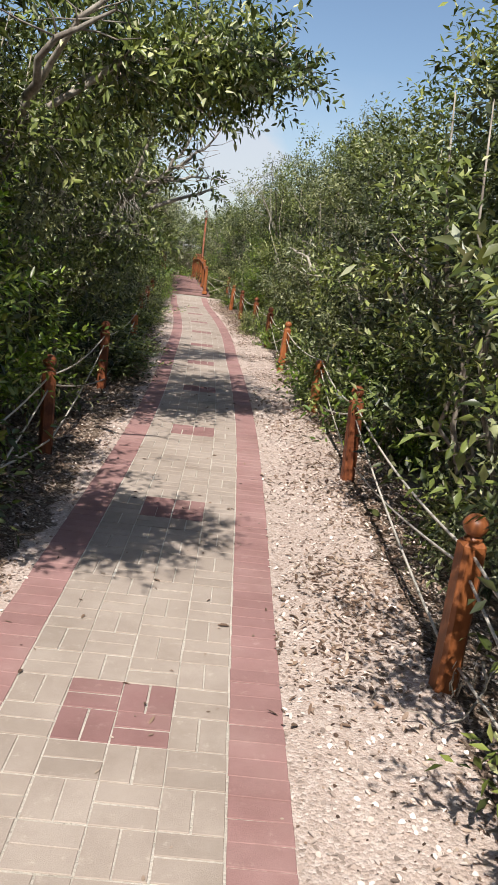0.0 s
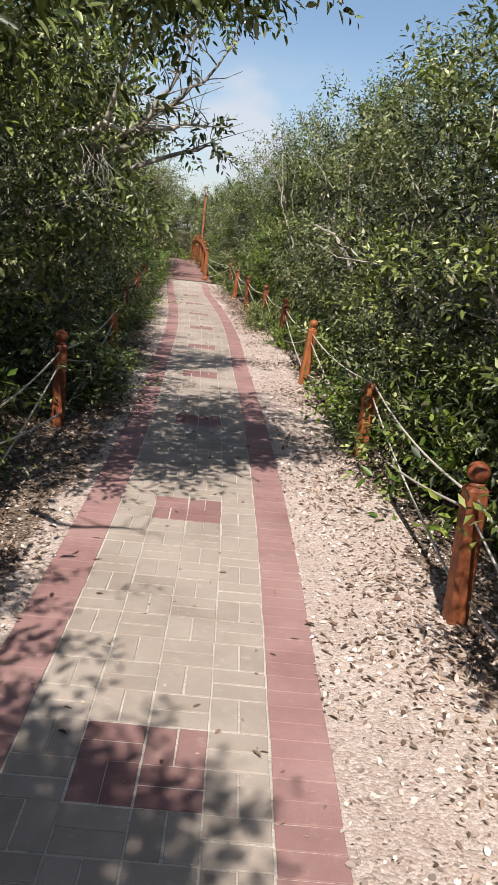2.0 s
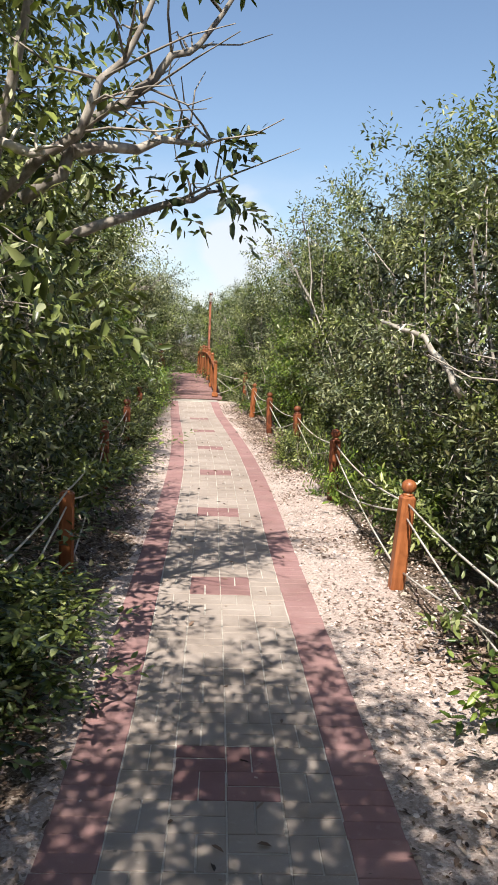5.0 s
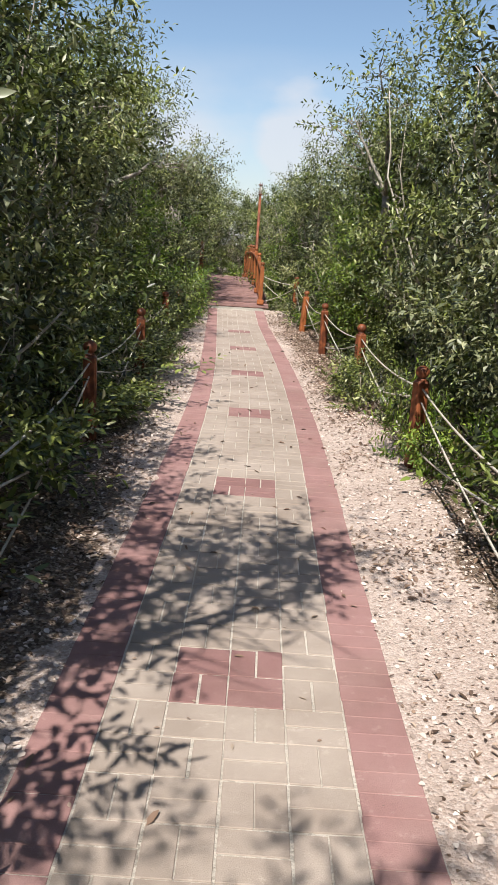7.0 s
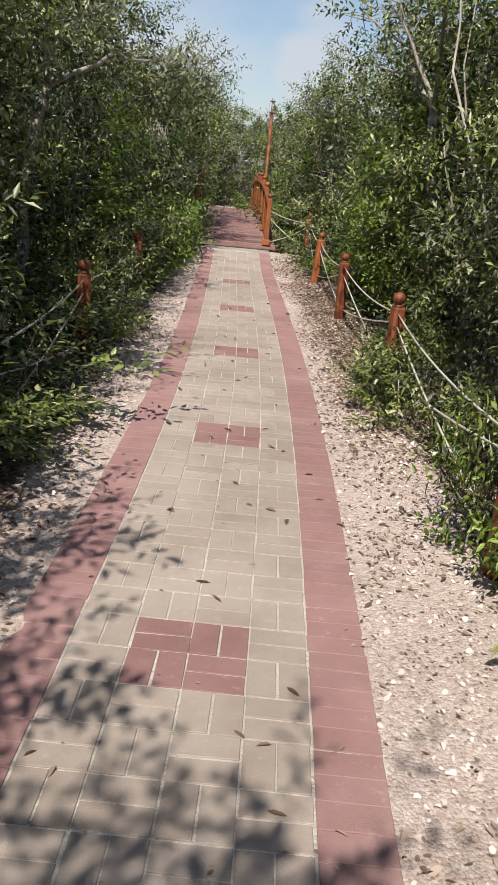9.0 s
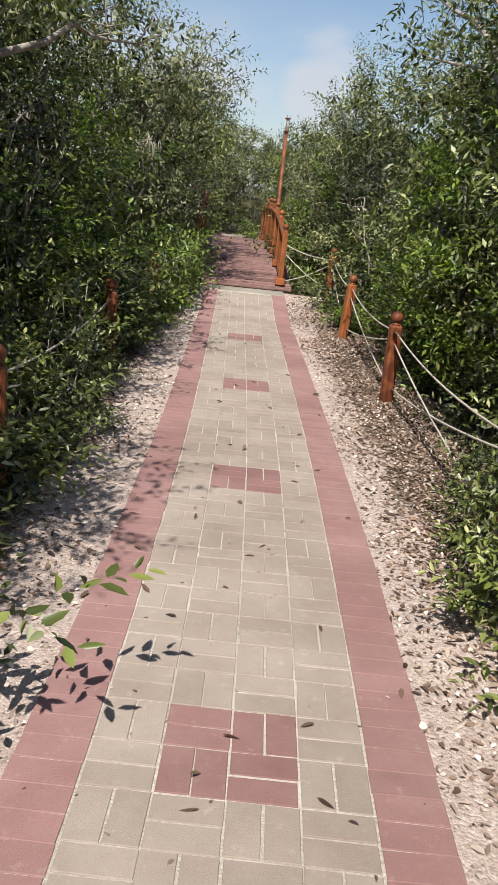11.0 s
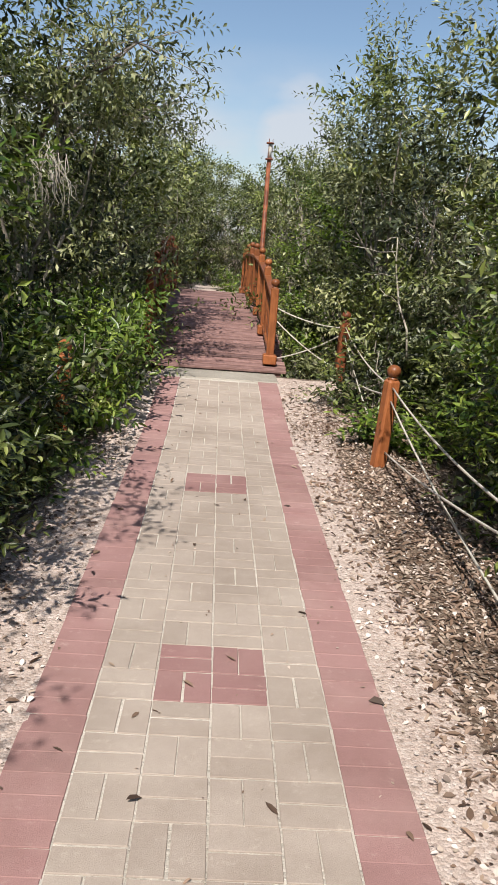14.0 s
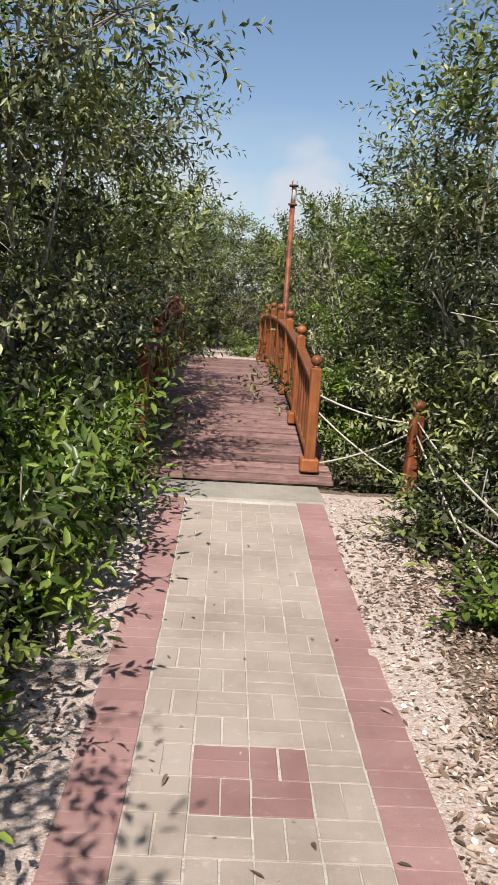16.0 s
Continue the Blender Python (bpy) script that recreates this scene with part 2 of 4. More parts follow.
m_leaf = leaf_material("mangrove_leaf", [(0.0, (0.024, 0.034, 0.012)), (0.40, (0.102, 0.126, 0.036)), (0.78, (0.215, 0.245, 0.078)), (0.93, (0.33, 0.345, 0.18)), (1.0, (0.50, 0.49, 0.38))], 0.12, 0.36)
m_leaf_grey = leaf_material("silvery_leaf", [(0.0, (0.045, 0.054, 0.030)), (0.45, (0.160, 0.174, 0.092)), (0.85, (0.30, 0.305, 0.19)), (1.0, (0.44, 0.44, 0.35))], 0.15, 0.42)
m_leaf_young = leaf_material("young_leaf", [(0.0, (0.040, 0.075, 0.016)), (0.5, (0.135, 0.205, 0.036)), (1.0, (0.27, 0.33, 0.085))], 0.25, 0.36)
# leaves inside the shrubs, the shade there put into their dark colour
m_leaf_shaded = leaf_material("shaded_inner_leaf", [(0.0, (0.020, 0.027, 0.011)), (0.7, (0.062, 0.074, 0.027)), (1.0, (0.12, 0.11, 0.05))], 0.05, 0.5)
BROWN = ((0.80, 0.78, 0.76), (1.12, 1.10, 1.08))
m_dead = leaf_material("dead_leaf", [(0.0, (0.052, 0.032, 0.023)), (0.45, (0.165, 0.105, 0.072)), (0.8, (0.31, 0.215, 0.155)), (1.0, (0.52, 0.44, 0.36))], 0.05, 0.7, BROWN)
m_dry = leaf_material("pale_dry_leaf", [(0.0, (0.17, 0.115, 0.085)), (0.4, (0.31, 0.225, 0.17)), (0.8, (0.47, 0.37, 0.30)), (1.0, (0.62, 0.53, 0.46))], 0.05, 0.65, BROWN)
m_chip = leaf_material("shell_chip", [(0.0, (0.22, 0.175, 0.15)), (0.3, (0.46, 0.37, 0.32)), (0.6, (0.68, 0.58, 0.52)), (1.0, (0.82, 0.74, 0.69))], 0.0, 0.7, BROWN)

# ---------------------------------------------------------------- building blocks


def mesh_of(name, bm, material):
    me = bpy.data.meshes.new(name)
    bm.to_mesh(me)
    bm.free()
    me.materials.append(material)
    return me


def part(name, bm, material, parent, label=""):
    ob = new(name, mesh_of(name, bm, material))
    ob.parent = parent
    return tagged(ob, label) if label else ob


def arrays_mesh(name, verts, faces, material):
    """A mesh out of arrays; faces is (n, 3) or (n, 4)."""
    me = bpy.data.meshes.new(name)
    n, k = faces.shape
    me.vertices.add(len(verts))
    me.vertices.foreach_set("co", np.asarray(verts, np.float32).ravel())
    me.loops.add(n * k)
    me.loops.foreach_set("vertex_index", np.asarray(faces, np.int32).ravel())
    me.polygons.add(n)
    me.polygons.foreach_set("loop_start", np.arange(0, n * k, k, dtype=np.int32))
    me.polygons.foreach_set("loop_total", np.full(n, k, np.int32))
    me.update(calc_edges=True)
    me.materials.append(material)
    return me


def box(bm, size, m=Matrix(), bevel=0.0):
    made = bmesh.ops.create_cube(bm, size=1, matrix=m @ Matrix.Diagonal((*size, 1)))
    if bevel:
        edges = list({e for v in made["verts"] for e in v.link_edges})
        bmesh.ops.bevel(bm, geom=edges, offset=bevel, segments=1, affect="EDGES", profile=0.5)


def lathe(bm, profile, sides=12, m=Matrix()):
    """A turned shape from (radius, height) pairs."""
    rings = []
    for r, z in profile:
        rings.append([bm.verts.new(m @ Vector((r * math.cos(2 * math.pi * i / sides), r * math.sin(2 * math.pi * i / sides), z))) for i in range(sides)])
    for a, b in zip(rings, rings[1:]):
        for i in range(sides):
            f = bm.faces.new((a[i], a[(i + 1) % sides], b[(i + 1) % sides], b[i]))
            f.smooth = True
    bm.faces.new(rings[-1])
    bm.faces.new(rings[0][::-1])


def tube(bm, points, r0, r1, sides=6):
    """A tapered limb along points."""
    points = [Vector(p) for p in points]
    rings = []
    for i, p in enumerate(points):
        d = (points[min(i + 1, len(points) - 1)] - points[max(i - 1, 0)]).normalized()
        a = d.cross(Vector((0.3, 0.9, 0.1))).normalized()
        b = d.cross(a)
        r = r0 + (r1 - r0) * i / (len(points) - 1)
        rings.append([bm.verts.new(p + r * (math.cos(2 * math.pi * k / sides) * a + math.sin(2 * math.pi * k / sides) * b)) for k in range(sides)])
    for a, b in zip(rings, rings[1:]):
        for i in range(sides):
            bm.faces.new((a[i], a[(i + 1) % sides], b[(i + 1) % sides], b[i])).smooth = True
    bm.faces.new(rings[-1])
    bm.faces.new(rings[0][::-1])


def wander(rng, a, b, steps=5, amount=0.08):
    """A crooked line from a to b."""
    a, b = Vector(a), Vector(b)
    return [a.lerp(b, i / steps) + (Vector(rng.normal(0, amount, 3)) if 0 < i < steps else Vector()) for i in range(steps + 1)]


def unit(v):
    return v / np.maximum(np.linalg.norm(v, axis=1, keepdims=True), 1e-6)


def leaves(rng, bases, ways, count, length, size, fine=False):
    """Leafy shoots: count leaves in turning pairs along each shoot. Returns verts and faces."""
    n = len(bases)
    k = np.tile(np.arange(count), n)
    b, w = np.repeat(bases, count, 0), np.repeat(ways, count, 0)
    run = (k + 0.6) / count
    ang = np.repeat(rng.uniform(0, 6.28, n), count) + k * 2.4 + rng.normal(0, 0.3, n * count)
    ref = np.repeat(unit(np.cross(ways, np.array([0.31, 0.17, 0.93]) + rng.normal(0, 0.2, (n, 3)))), count, 0)
    other = np.cross(w, ref)
    out = np.cos(ang)[:, None] * ref + np.sin(ang)[:, None] * other
    lean = (0.35 + 0.75 * run)[:, None]
    d = unit(out + w * lean + rng.normal(0, 0.22, (n * count, 3)) + np.array([0, 0, -0.15]))
    up = unit(np.array([0, 0, 1.0]) + 0.55 * w + rng.normal(0, 0.45, (n * count, 3)))
    s = unit(np.cross(d, up))
    nrm = np.cross(s, d)
    ln = (size * rng.uniform(0.65, 1.25, n * count) * (1.0 - 0.35 * run))[:, None]
    wd = ln * rng.uniform(0.15, 0.22, n * count)[:, None]
    p = b + w * (run * length)[:, None] + out * 0.008
    curl = rng.uniform(-0.05, 0.22, n * count)[:, None] * ln
    tip = p + d * ln - nrm * curl
    if fine:
        lift = nrm * wd * 0.35
        v = np.stack([p, p + d * ln * 0.28 + s * wd * 0.95 + lift, p + d * ln * 0.66 + s * wd * 0.80 + lift - nrm * curl * 0.4, tip,
                      p + d * ln * 0.66 - s * wd * 0.80 + lift - nrm * curl * 0.4, p + d * ln * 0.28 - s * wd * 0.95 + lift], 1).reshape(-1, 3)
        i = np.arange(n * count)[:, None] * 6
        f = np.concatenate([i + np.array([[0, 1, 2, 3]]), i + np.array([[0, 3, 4, 5]])], 0)
        return v, f
    mid = p + d * ln * 0.45 + nrm * wd * 0.35
    v = np.stack([p, mid + s * wd, tip, mid - s * wd], 1).reshape(-1, 3)
    i = np.arange(n * count)[:, None] * 4
    f = np.concatenate([i + np.array([[0, 1, 2]]), i + np.array([[0, 2, 3]])], 0)
    return v, f


def smooth(a, b, v):
    u = min(1.0, max(0.0, (v - a) / (b - a)))
    return u * u * (3 - 2 * u)


# ---------------------------------------------------------------- plan
# The site plan is drawn in units of S metres; stations run along y.
S = 1.04
CENTRE = [(-8, -1.25), (0, -0.25), (1.7, -0.05), (2.6, 0.045), (3.67, 0.175), (5.55, 0.40), (7.0, 0.56), (8.4, 0.685), (9.7, 0.795), (11, 0.885),
          (12.3, 0.970), (13.8, 1.09), (16, 1.235), (18.5, 1.335), (20.9, 1.380), (23, 1.410), (26, 1.46), (30, 1.46)]
CY, CX = np.array([c[0] for c in CENTRE]) * S, np.array([c[1] for c in CENTRE]) * S


def centre(y):
    return float(sum(np.interp(y + o, CY, CX) for o in (-0.9, -0.45, 0, 0.45, 0.9)) / 5)


def slope(y):
    return (centre(y + 0.2) - centre(y - 0.2)) / 0.4


def path_z(y):
    return 0.135 * smooth(23.6 * S, 26.2 * S, y)


DECK = [(26.25, 0.165), (27.73, 0.385), (29.05, 0.505), (30.4, 0.555), (31.8, 0.56), (33.2, 0.52), (34.6, 0.42), (36.2, 0.28)]


def deck_z(y):
    ys, zs = [d[0] * S for d in DECK], [d[1] for d in DECK]
    return float(sum(np.interp(y + o, ys, zs) for o in (-0.3, 0, 0.3)) / 3)


RIGHT_POSTS = [(1.00, -0.2, 0.02), (1.31, 2.73, 0.02), (1.67, 5.74, -0.04), (1.95, 8.44, 0.06), (2.08, 11.45, 0.08), (2.32, 14.42, 0.0), (2.47, 17.4, -0.03),
               (2.51, 20.37, -0.03), (2.57, 23.38, 0.08), (2.70, 26.1, 0.03)]
LEFT_POSTS = [(-0.86, 2.9, 0.0), (-0.61, 5.83, -0.01), (-0.36, 8.72, 0.0), (-0.08, 11.65, 0.0), (-0.02, 14.7, -0.02), (0.10, 17.7, 0.0), (0.22, 20.62, 0.0), (0.30, 23.5, 0.05)]
RPY, RPX = [p[1] * S for p in RIGHT_POSTS], [p[0] * S for p in RIGHT_POSTS]
LPY, LPX = [p[1] * S for p in LEFT_POSTS], [p[0] * S for p in LEFT_POSTS]


def right_line(y):
    return float(np.interp(y, RPY, RPX))


def left_line(y):
    return float(np.interp(y, LPY, LPX))


def ground_z(x, y):
    c = centre(min(y, 29))
    z = path_z(y) - 0.004
    off = abs(x - c)
    if off > 0.62:
        z += 0.010 * (noise.noise(Vector((x * 2.3, y * 2.3, 0.4)))) + 0.005 * noise.noise(Vector((x * 9, y * 9, 2.1)))
        z -= 0.012 * smooth(0.62, 0.7, off) * 0.3
    else:
        z = path_z(y) - 0.0042 if y < 27.0 else z
    z -= 0.16 * smooth(right_line(y) + 0.1, right_line(y) + 0.9, x)
    creek = smooth(27.2, 28.2, y) * (1 - smooth(35.5, 37.5, y))
    z = z * (1 - creek) - 0.35 * creek
    far = smooth(35.5, 37.5, y)
    return z * (1 - far) + far * (0.30 + 0.03 * noise.noise(Vector((x, y, 5.0))))


# ---------------------------------------------------------------- ground
def axis(lo, hi, step, reach):
    mid = list(np.arange(lo, hi + step / 2, step))
    far = [step * 2.0 ** i for i in range(1, 14) if step * 2.0 ** i < reach]
    return [lo - f for f in reversed(far)] + mid + [hi + f for f in far]


gx, gy = axis(-2.4, 5.2, 0.10, 900), axis(-4.0, 44.0, 0.12, 900)
gv = [(x, y, ground_z(x, y) if -30 < y < 60 else -0.1) for y in gy for x in gx]
nx = len(gx)
gf = [(j * nx + i, j * nx + i + 1, (j + 1) * nx + i + 1, (j + 1) * nx + i) for j in range(len(gy) - 1) for i in range(nx - 1)]
gme = bpy.data.meshes.new("ground")
gme.from_pydata(gv, [], gf)
gme.materials.append(m_shell)
gme.materials.append(m_joint)
layer = gme.attributes.new("litter", "FLOAT", "POINT")
amount = []
for x, y, z in gv:
    if y > 34.0:
        far_in = 0.75 - abs(x - 1.7)
    elif y > 27.1:
        far_in = -1.0
    else:
        t = smooth(13, 16, y)
        left_edge = (centre(y) - 0.74) * (1 - t) + (left_line(y) + 0.20) * t
        far_in = min(x - left_edge, right_line(y) + 0.02 - 0.30 * smooth(16.5, 18.5, y) * (1 - smooth(24.5, 26, y)) - x)
    amount.append(1.0 - smooth(-0.22, 0.22, far_in + 0.14 * noise.noise(Vector((x * 1.7, y * 1.7, 7.0)))))
layer.data.foreach_set("value", amount)
for p in gme.polygons:
    p.use_smooth = True
    x, y, z = p.center
    if y < 27.1 and abs(x - centre(y)) < 0.56:
        p.material_index = 1
ground = tagged(new("ground", gme), "pale crushed-shell sand strewn with dry leaves, dark leafy soil under the shrubs", "ground", kind="structure")

# ---------------------------------------------------------------- timber bridge


def turned_ball(bm, r, z):
    lathe(bm, [(r * 0.72, z - 0.004), (r * 0.72, z + 0.012), (r * 0.5, z + 0.016), (r * 0.55, z + 0.022)] +
          [(r * math.cos(a), z + 0.018 + r * 0.85 + r * 0.92 * math.sin(a)) for a in np.linspace(-1.0, 1.35, 9)], 14)


def rail_post(x, y, z, parent, m_post, tall=0.84):
    bm = bmesh.new()
    box(bm, (0.085, 0.085, tall), pose(0, 0, tall / 2), 0.008)
    ob = part("post", bm, m_post, parent)
    ob.matrix_basis = pose(x, y, z)
    bm = bmesh.new()
    box(bm, (0.15, 0.15, 0.11), pose(0, 0, 0.055), 0.012)
    part("base_block", bm, m_post, ob)
    bm = bmesh.new()
    turned_ball(bm, 0.048, tall)
    part("ball_finial", bm, m_post, ob)
    return ob


bridge = new("deck_bridge")
bridge.location = (1.43, 27.4, 0)
bridge_inv = Matrix.Translation(-bridge.location)
tagged(bridge, "arched timber footbridge of weathered reddish brown boards", "bridge")
board_w, y = 0.155, 26.25 * S
rng = np.random.default_rng(5)
bm = bmesh.new()
box(bm, (1.68, board_w - 0.026, 0.032), pose(0, 0, -0.016), 0.005)
board_mesh = mesh_of("deck_board", bm, m_deck)
while y < 36.0 * S:
    tilt = math.degrees(math.atan((deck_z(y + 0.1) - deck_z(y - 0.1)) / 0.2))
    b = new("deck_board", board_mesh)
    b.parent = bridge
    b.matrix_basis = bridge_inv @ pose(1.425 + rng.normal(0, 0.010), y + board_w / 2, deck_z(y + board_w / 2) + rng.normal(0, 0.003), tilt + rng.normal(0, 1.1), rng.normal(0, 0.15), rng.normal(0, 0.2))
    y += board_w
for bx in (0.70, 1.43, 2.16):
    bm = bmesh.new()
    ys = np.linspace(26.3 * S, 35.9 * S, 14)
    for a, b in zip(ys, ys[1:]):
        m = Matrix.Translation((bx, (a + b) / 2, (deck_z(a) + deck_z(b)) / 2 - 0.115)) @ pose(0, 0, 0, math.degrees(math.atan2(deck_z(b) - deck_z(a), b - a)))
        box(bm, (0.06, b - a + 0.01, 0.15), m)
    part("joist", bm, m_deck, bridge).matrix_basis = bridge_inv
for bx, by in ((0.72, 29.5), (2.14, 29.5), (0.72, 33.0), (2.14, 33.0), (0.72, 36.2), (2.14, 36.2)):
    bm = bmesh.new()
    lathe(bm, [(0.07, -0.75), (0.07, deck_z(by) - 0.18)], 10)
    part("pile", bm, m_deck, bridge).matrix_basis = bridge_inv @ pose(bx, by, 0)


def railing(xs, wood):
    rail = new("bridge_railing")
    stations = [26.47, 27.75, 29.05, 30.4, 31.75, 33.1, 34.5]
    rail.location = (xs[0], stations[0] * S, deck_z(stations[0] * S))
    inv = Matrix.Translation(-rail.location)
    tagged(rail, "orange-brown stained timber railing with ball-topped posts and slats", "railing", "bridge railings")
    pts = [(float(np.interp(s, (26.4, 34.5), xs)), s * S, deck_z(s * S)) for s in stations]
    for x, y, z in pts:
        rail_post(*(Vector((x, y, z + 0.014)) - rail.location), rail, wood)
    for (x0, y0, z0), (x1, y1, z1) in zip(pts, pts[1:]):
        run = Vector((x1 - x0, y1 - y0, z1 - z0))
        pitch, yaw = math.degrees(math.asin(run.z / run.length)), math.degrees(math.atan2(-run.x, run.y))
        for lift, size, label in ((0.745, (0.085, 0.04), "handrail"), (0.13, (0.05, 0.045), "bottom_rail")):
            bm = bmesh.new()
            box(bm, (size[0], run.length - 0.09, size[1]), Matrix(), 0.006)
            part(label, bm, wood, rail).matrix_basis = inv @ pose(x0 + run.x / 2, y0 + run.y / 2, z0 + run.z / 2 + lift, pitch, 0, yaw)
        for i in range(5):
            u = (i + 1) / 6
            bm = bmesh.new()
            box(bm, (0.022, 0.088, 0.60), Matrix(), 0.003)
            part("slat", bm, wood, rail).matrix_basis = inv @ pose(x0 + run.x * u, y0 + run.y * u, z0 + run.z * u + 0.44, rng.normal(0, 1.0), rng.normal(0, 0.6), yaw)
    return rail


railing((2.075, 2.10), m_post)
# the left railing takes the wood with shade put into its colour
railing((0.71, 0.66), m_post_worn_shaded)

bm = bmesh.new()
mast = new("lamp_mast")
mast.location = (2.26, 31.8 * S, deck_z(31.8 * S) - 0.25)
tagged(mast, "tall slim brown-painted lamp mast beside the bridge railing", "lamp post")
lathe(bm, [(0.055, 0), (0.055, 0.3), (0.042, 0.34), (0.036, 2.62)], 12)
part("pole", bm, m_post_worn_shaded, mast)
for z in (2.60, 2.86):
    bm = bmesh.new()
    lathe(bm, [(0.034, z - 0.016), (0.066, z - 0.012), (0.066, z + 0.012), (0.034, z + 0.016)], 14)
    part("collar", bm, m_post_worn_shaded, mast)
bm = bmesh.new()
lathe(bm, [(0.034, 2.61), (0.030, 2.85)], 12)
part("lamp_body", bm, m_rope, mast, "pale weathered lamp tube")
for k in range(3):
    bm = bmesh.new()
    a = k * 2.1
    box(bm, (0.008, 0.008, 0.32), pose(0.042 * math.cos(a), 0.042 * math.sin(a), 2.77))
    part("cage_bar", bm, m_post_worn_shaded, mast)

bm = bmesh.new()
box(bm, (1.22, 0.50, 0.10), Matrix(), 0.02)
apron = part("apron", bm, m_concrete, None)
apron.matrix_basis = pose(centre(27.0) + 0.02, 26.02 * S, path_z(27.05) - 0.044, 0.6, 0, 0)
tagged(apron, "pale concrete sill between the paving and the bridge", "sill", kind="structure")

# ---------------------------------------------------------------- rope fence


def fence_post(x, y, lean, worn, broken=False):
    tall = 0.60 if broken else 0.655
    ob = new("rope_post")
    bm = bmesh.new()
    box(bm, (0.098, 0.098, tall + 0.12), pose(0, 0, (tall - 0.12) / 2), 0.016)
    part("shaft", bm, m_post_worn_shaded if worn else m_post, ob)
    if not broken:
        bm = bmesh.new()
        turned_ball(bm, 0.052, tall)
        part("ball_finial", bm, m_post_worn_shaded if worn else m_post, ob)
    ob.matrix_basis = pose(x, y, ground_z(x, y), rng.normal(0, 0.8), math.degrees(math.atan(lean * 0.5 / 0.72)), rng.normal(8, 5))
    # worn posts also carry the shade they stand in as darker colour
    look_words = "weathered, shade-darkened" if worn else "orange-brown varnished"
    tagged(ob, f"{look_words} square timber rope post " + ("with its ball top missing" if broken else "with a ball top"), "post", "rope fence posts")
    return ob


def rope(a, b, sag):
    pts = [Vector(a).lerp(Vector(b), u) - Vector((0, 0, sag * 4 * u * (1 - u))) for u in np.linspace(0, 1, 13)]
    bm = bmesh.new()
    tube(bm, [p - pts[0] for p in pts], 0.007, 0.007, 6)
    ob = part("rope", bm, m_rope, None)
    ob.location = pts[0]
    tagged(ob, "pale twisted rope strung between timber posts", "rope", "fence ropes")


def fence(posts, worn, broken):
    spots = []
    for i, (x, y, lean) in enumerate(posts):
        x, y = x * S, y * S
        fence_post(x, y, lean, i in worn, i in broken)
        spots.append((x, y, ground_z(x, y), lean))
    for (x0, y0, z0, l0), (x1, y1, z1, l1) in zip(spots, spots[1:]):
        high0, high1 = (x0 + l0 * 0.42, y0 + 0.03, z0 + 0.60), (x1 + l1 * 0.42, y1 - 0.03, z1 + 0.60)
        rope(high0, high1, 0.07)
        rope((x0 + l0 * 0.37, y0 + 0.05, z0 + 0.53), (x1 + 0.03, y1 - 0.05, z1 + 0.12), 0.04)
        rope((x0 + 0.03, y0 + 0.05, z0 + 0.10), (x1 + l1 * 0.35, y1 - 0.05, z1 + 0.50), 0.05)
    return spots


right_spots = fence(RIGHT_POSTS, {2, 5, 6, 7, 9}, {3})
left_spots = fence(LEFT_POSTS, {1, 2, 4, 5, 6}, {3})
rx0, ry0, rz0, rl0 = right_spots[-1]
for h0, h1 in ((0.58, 0.66), (0.12, 0.52), (0.52, 0.1)):
    rope((rx0, ry0, rz0 + h0), (2.12, 26.47 * S, 0.18 + h1), 0.04)

# ---------------------------------------------------------------- shrubs and trees


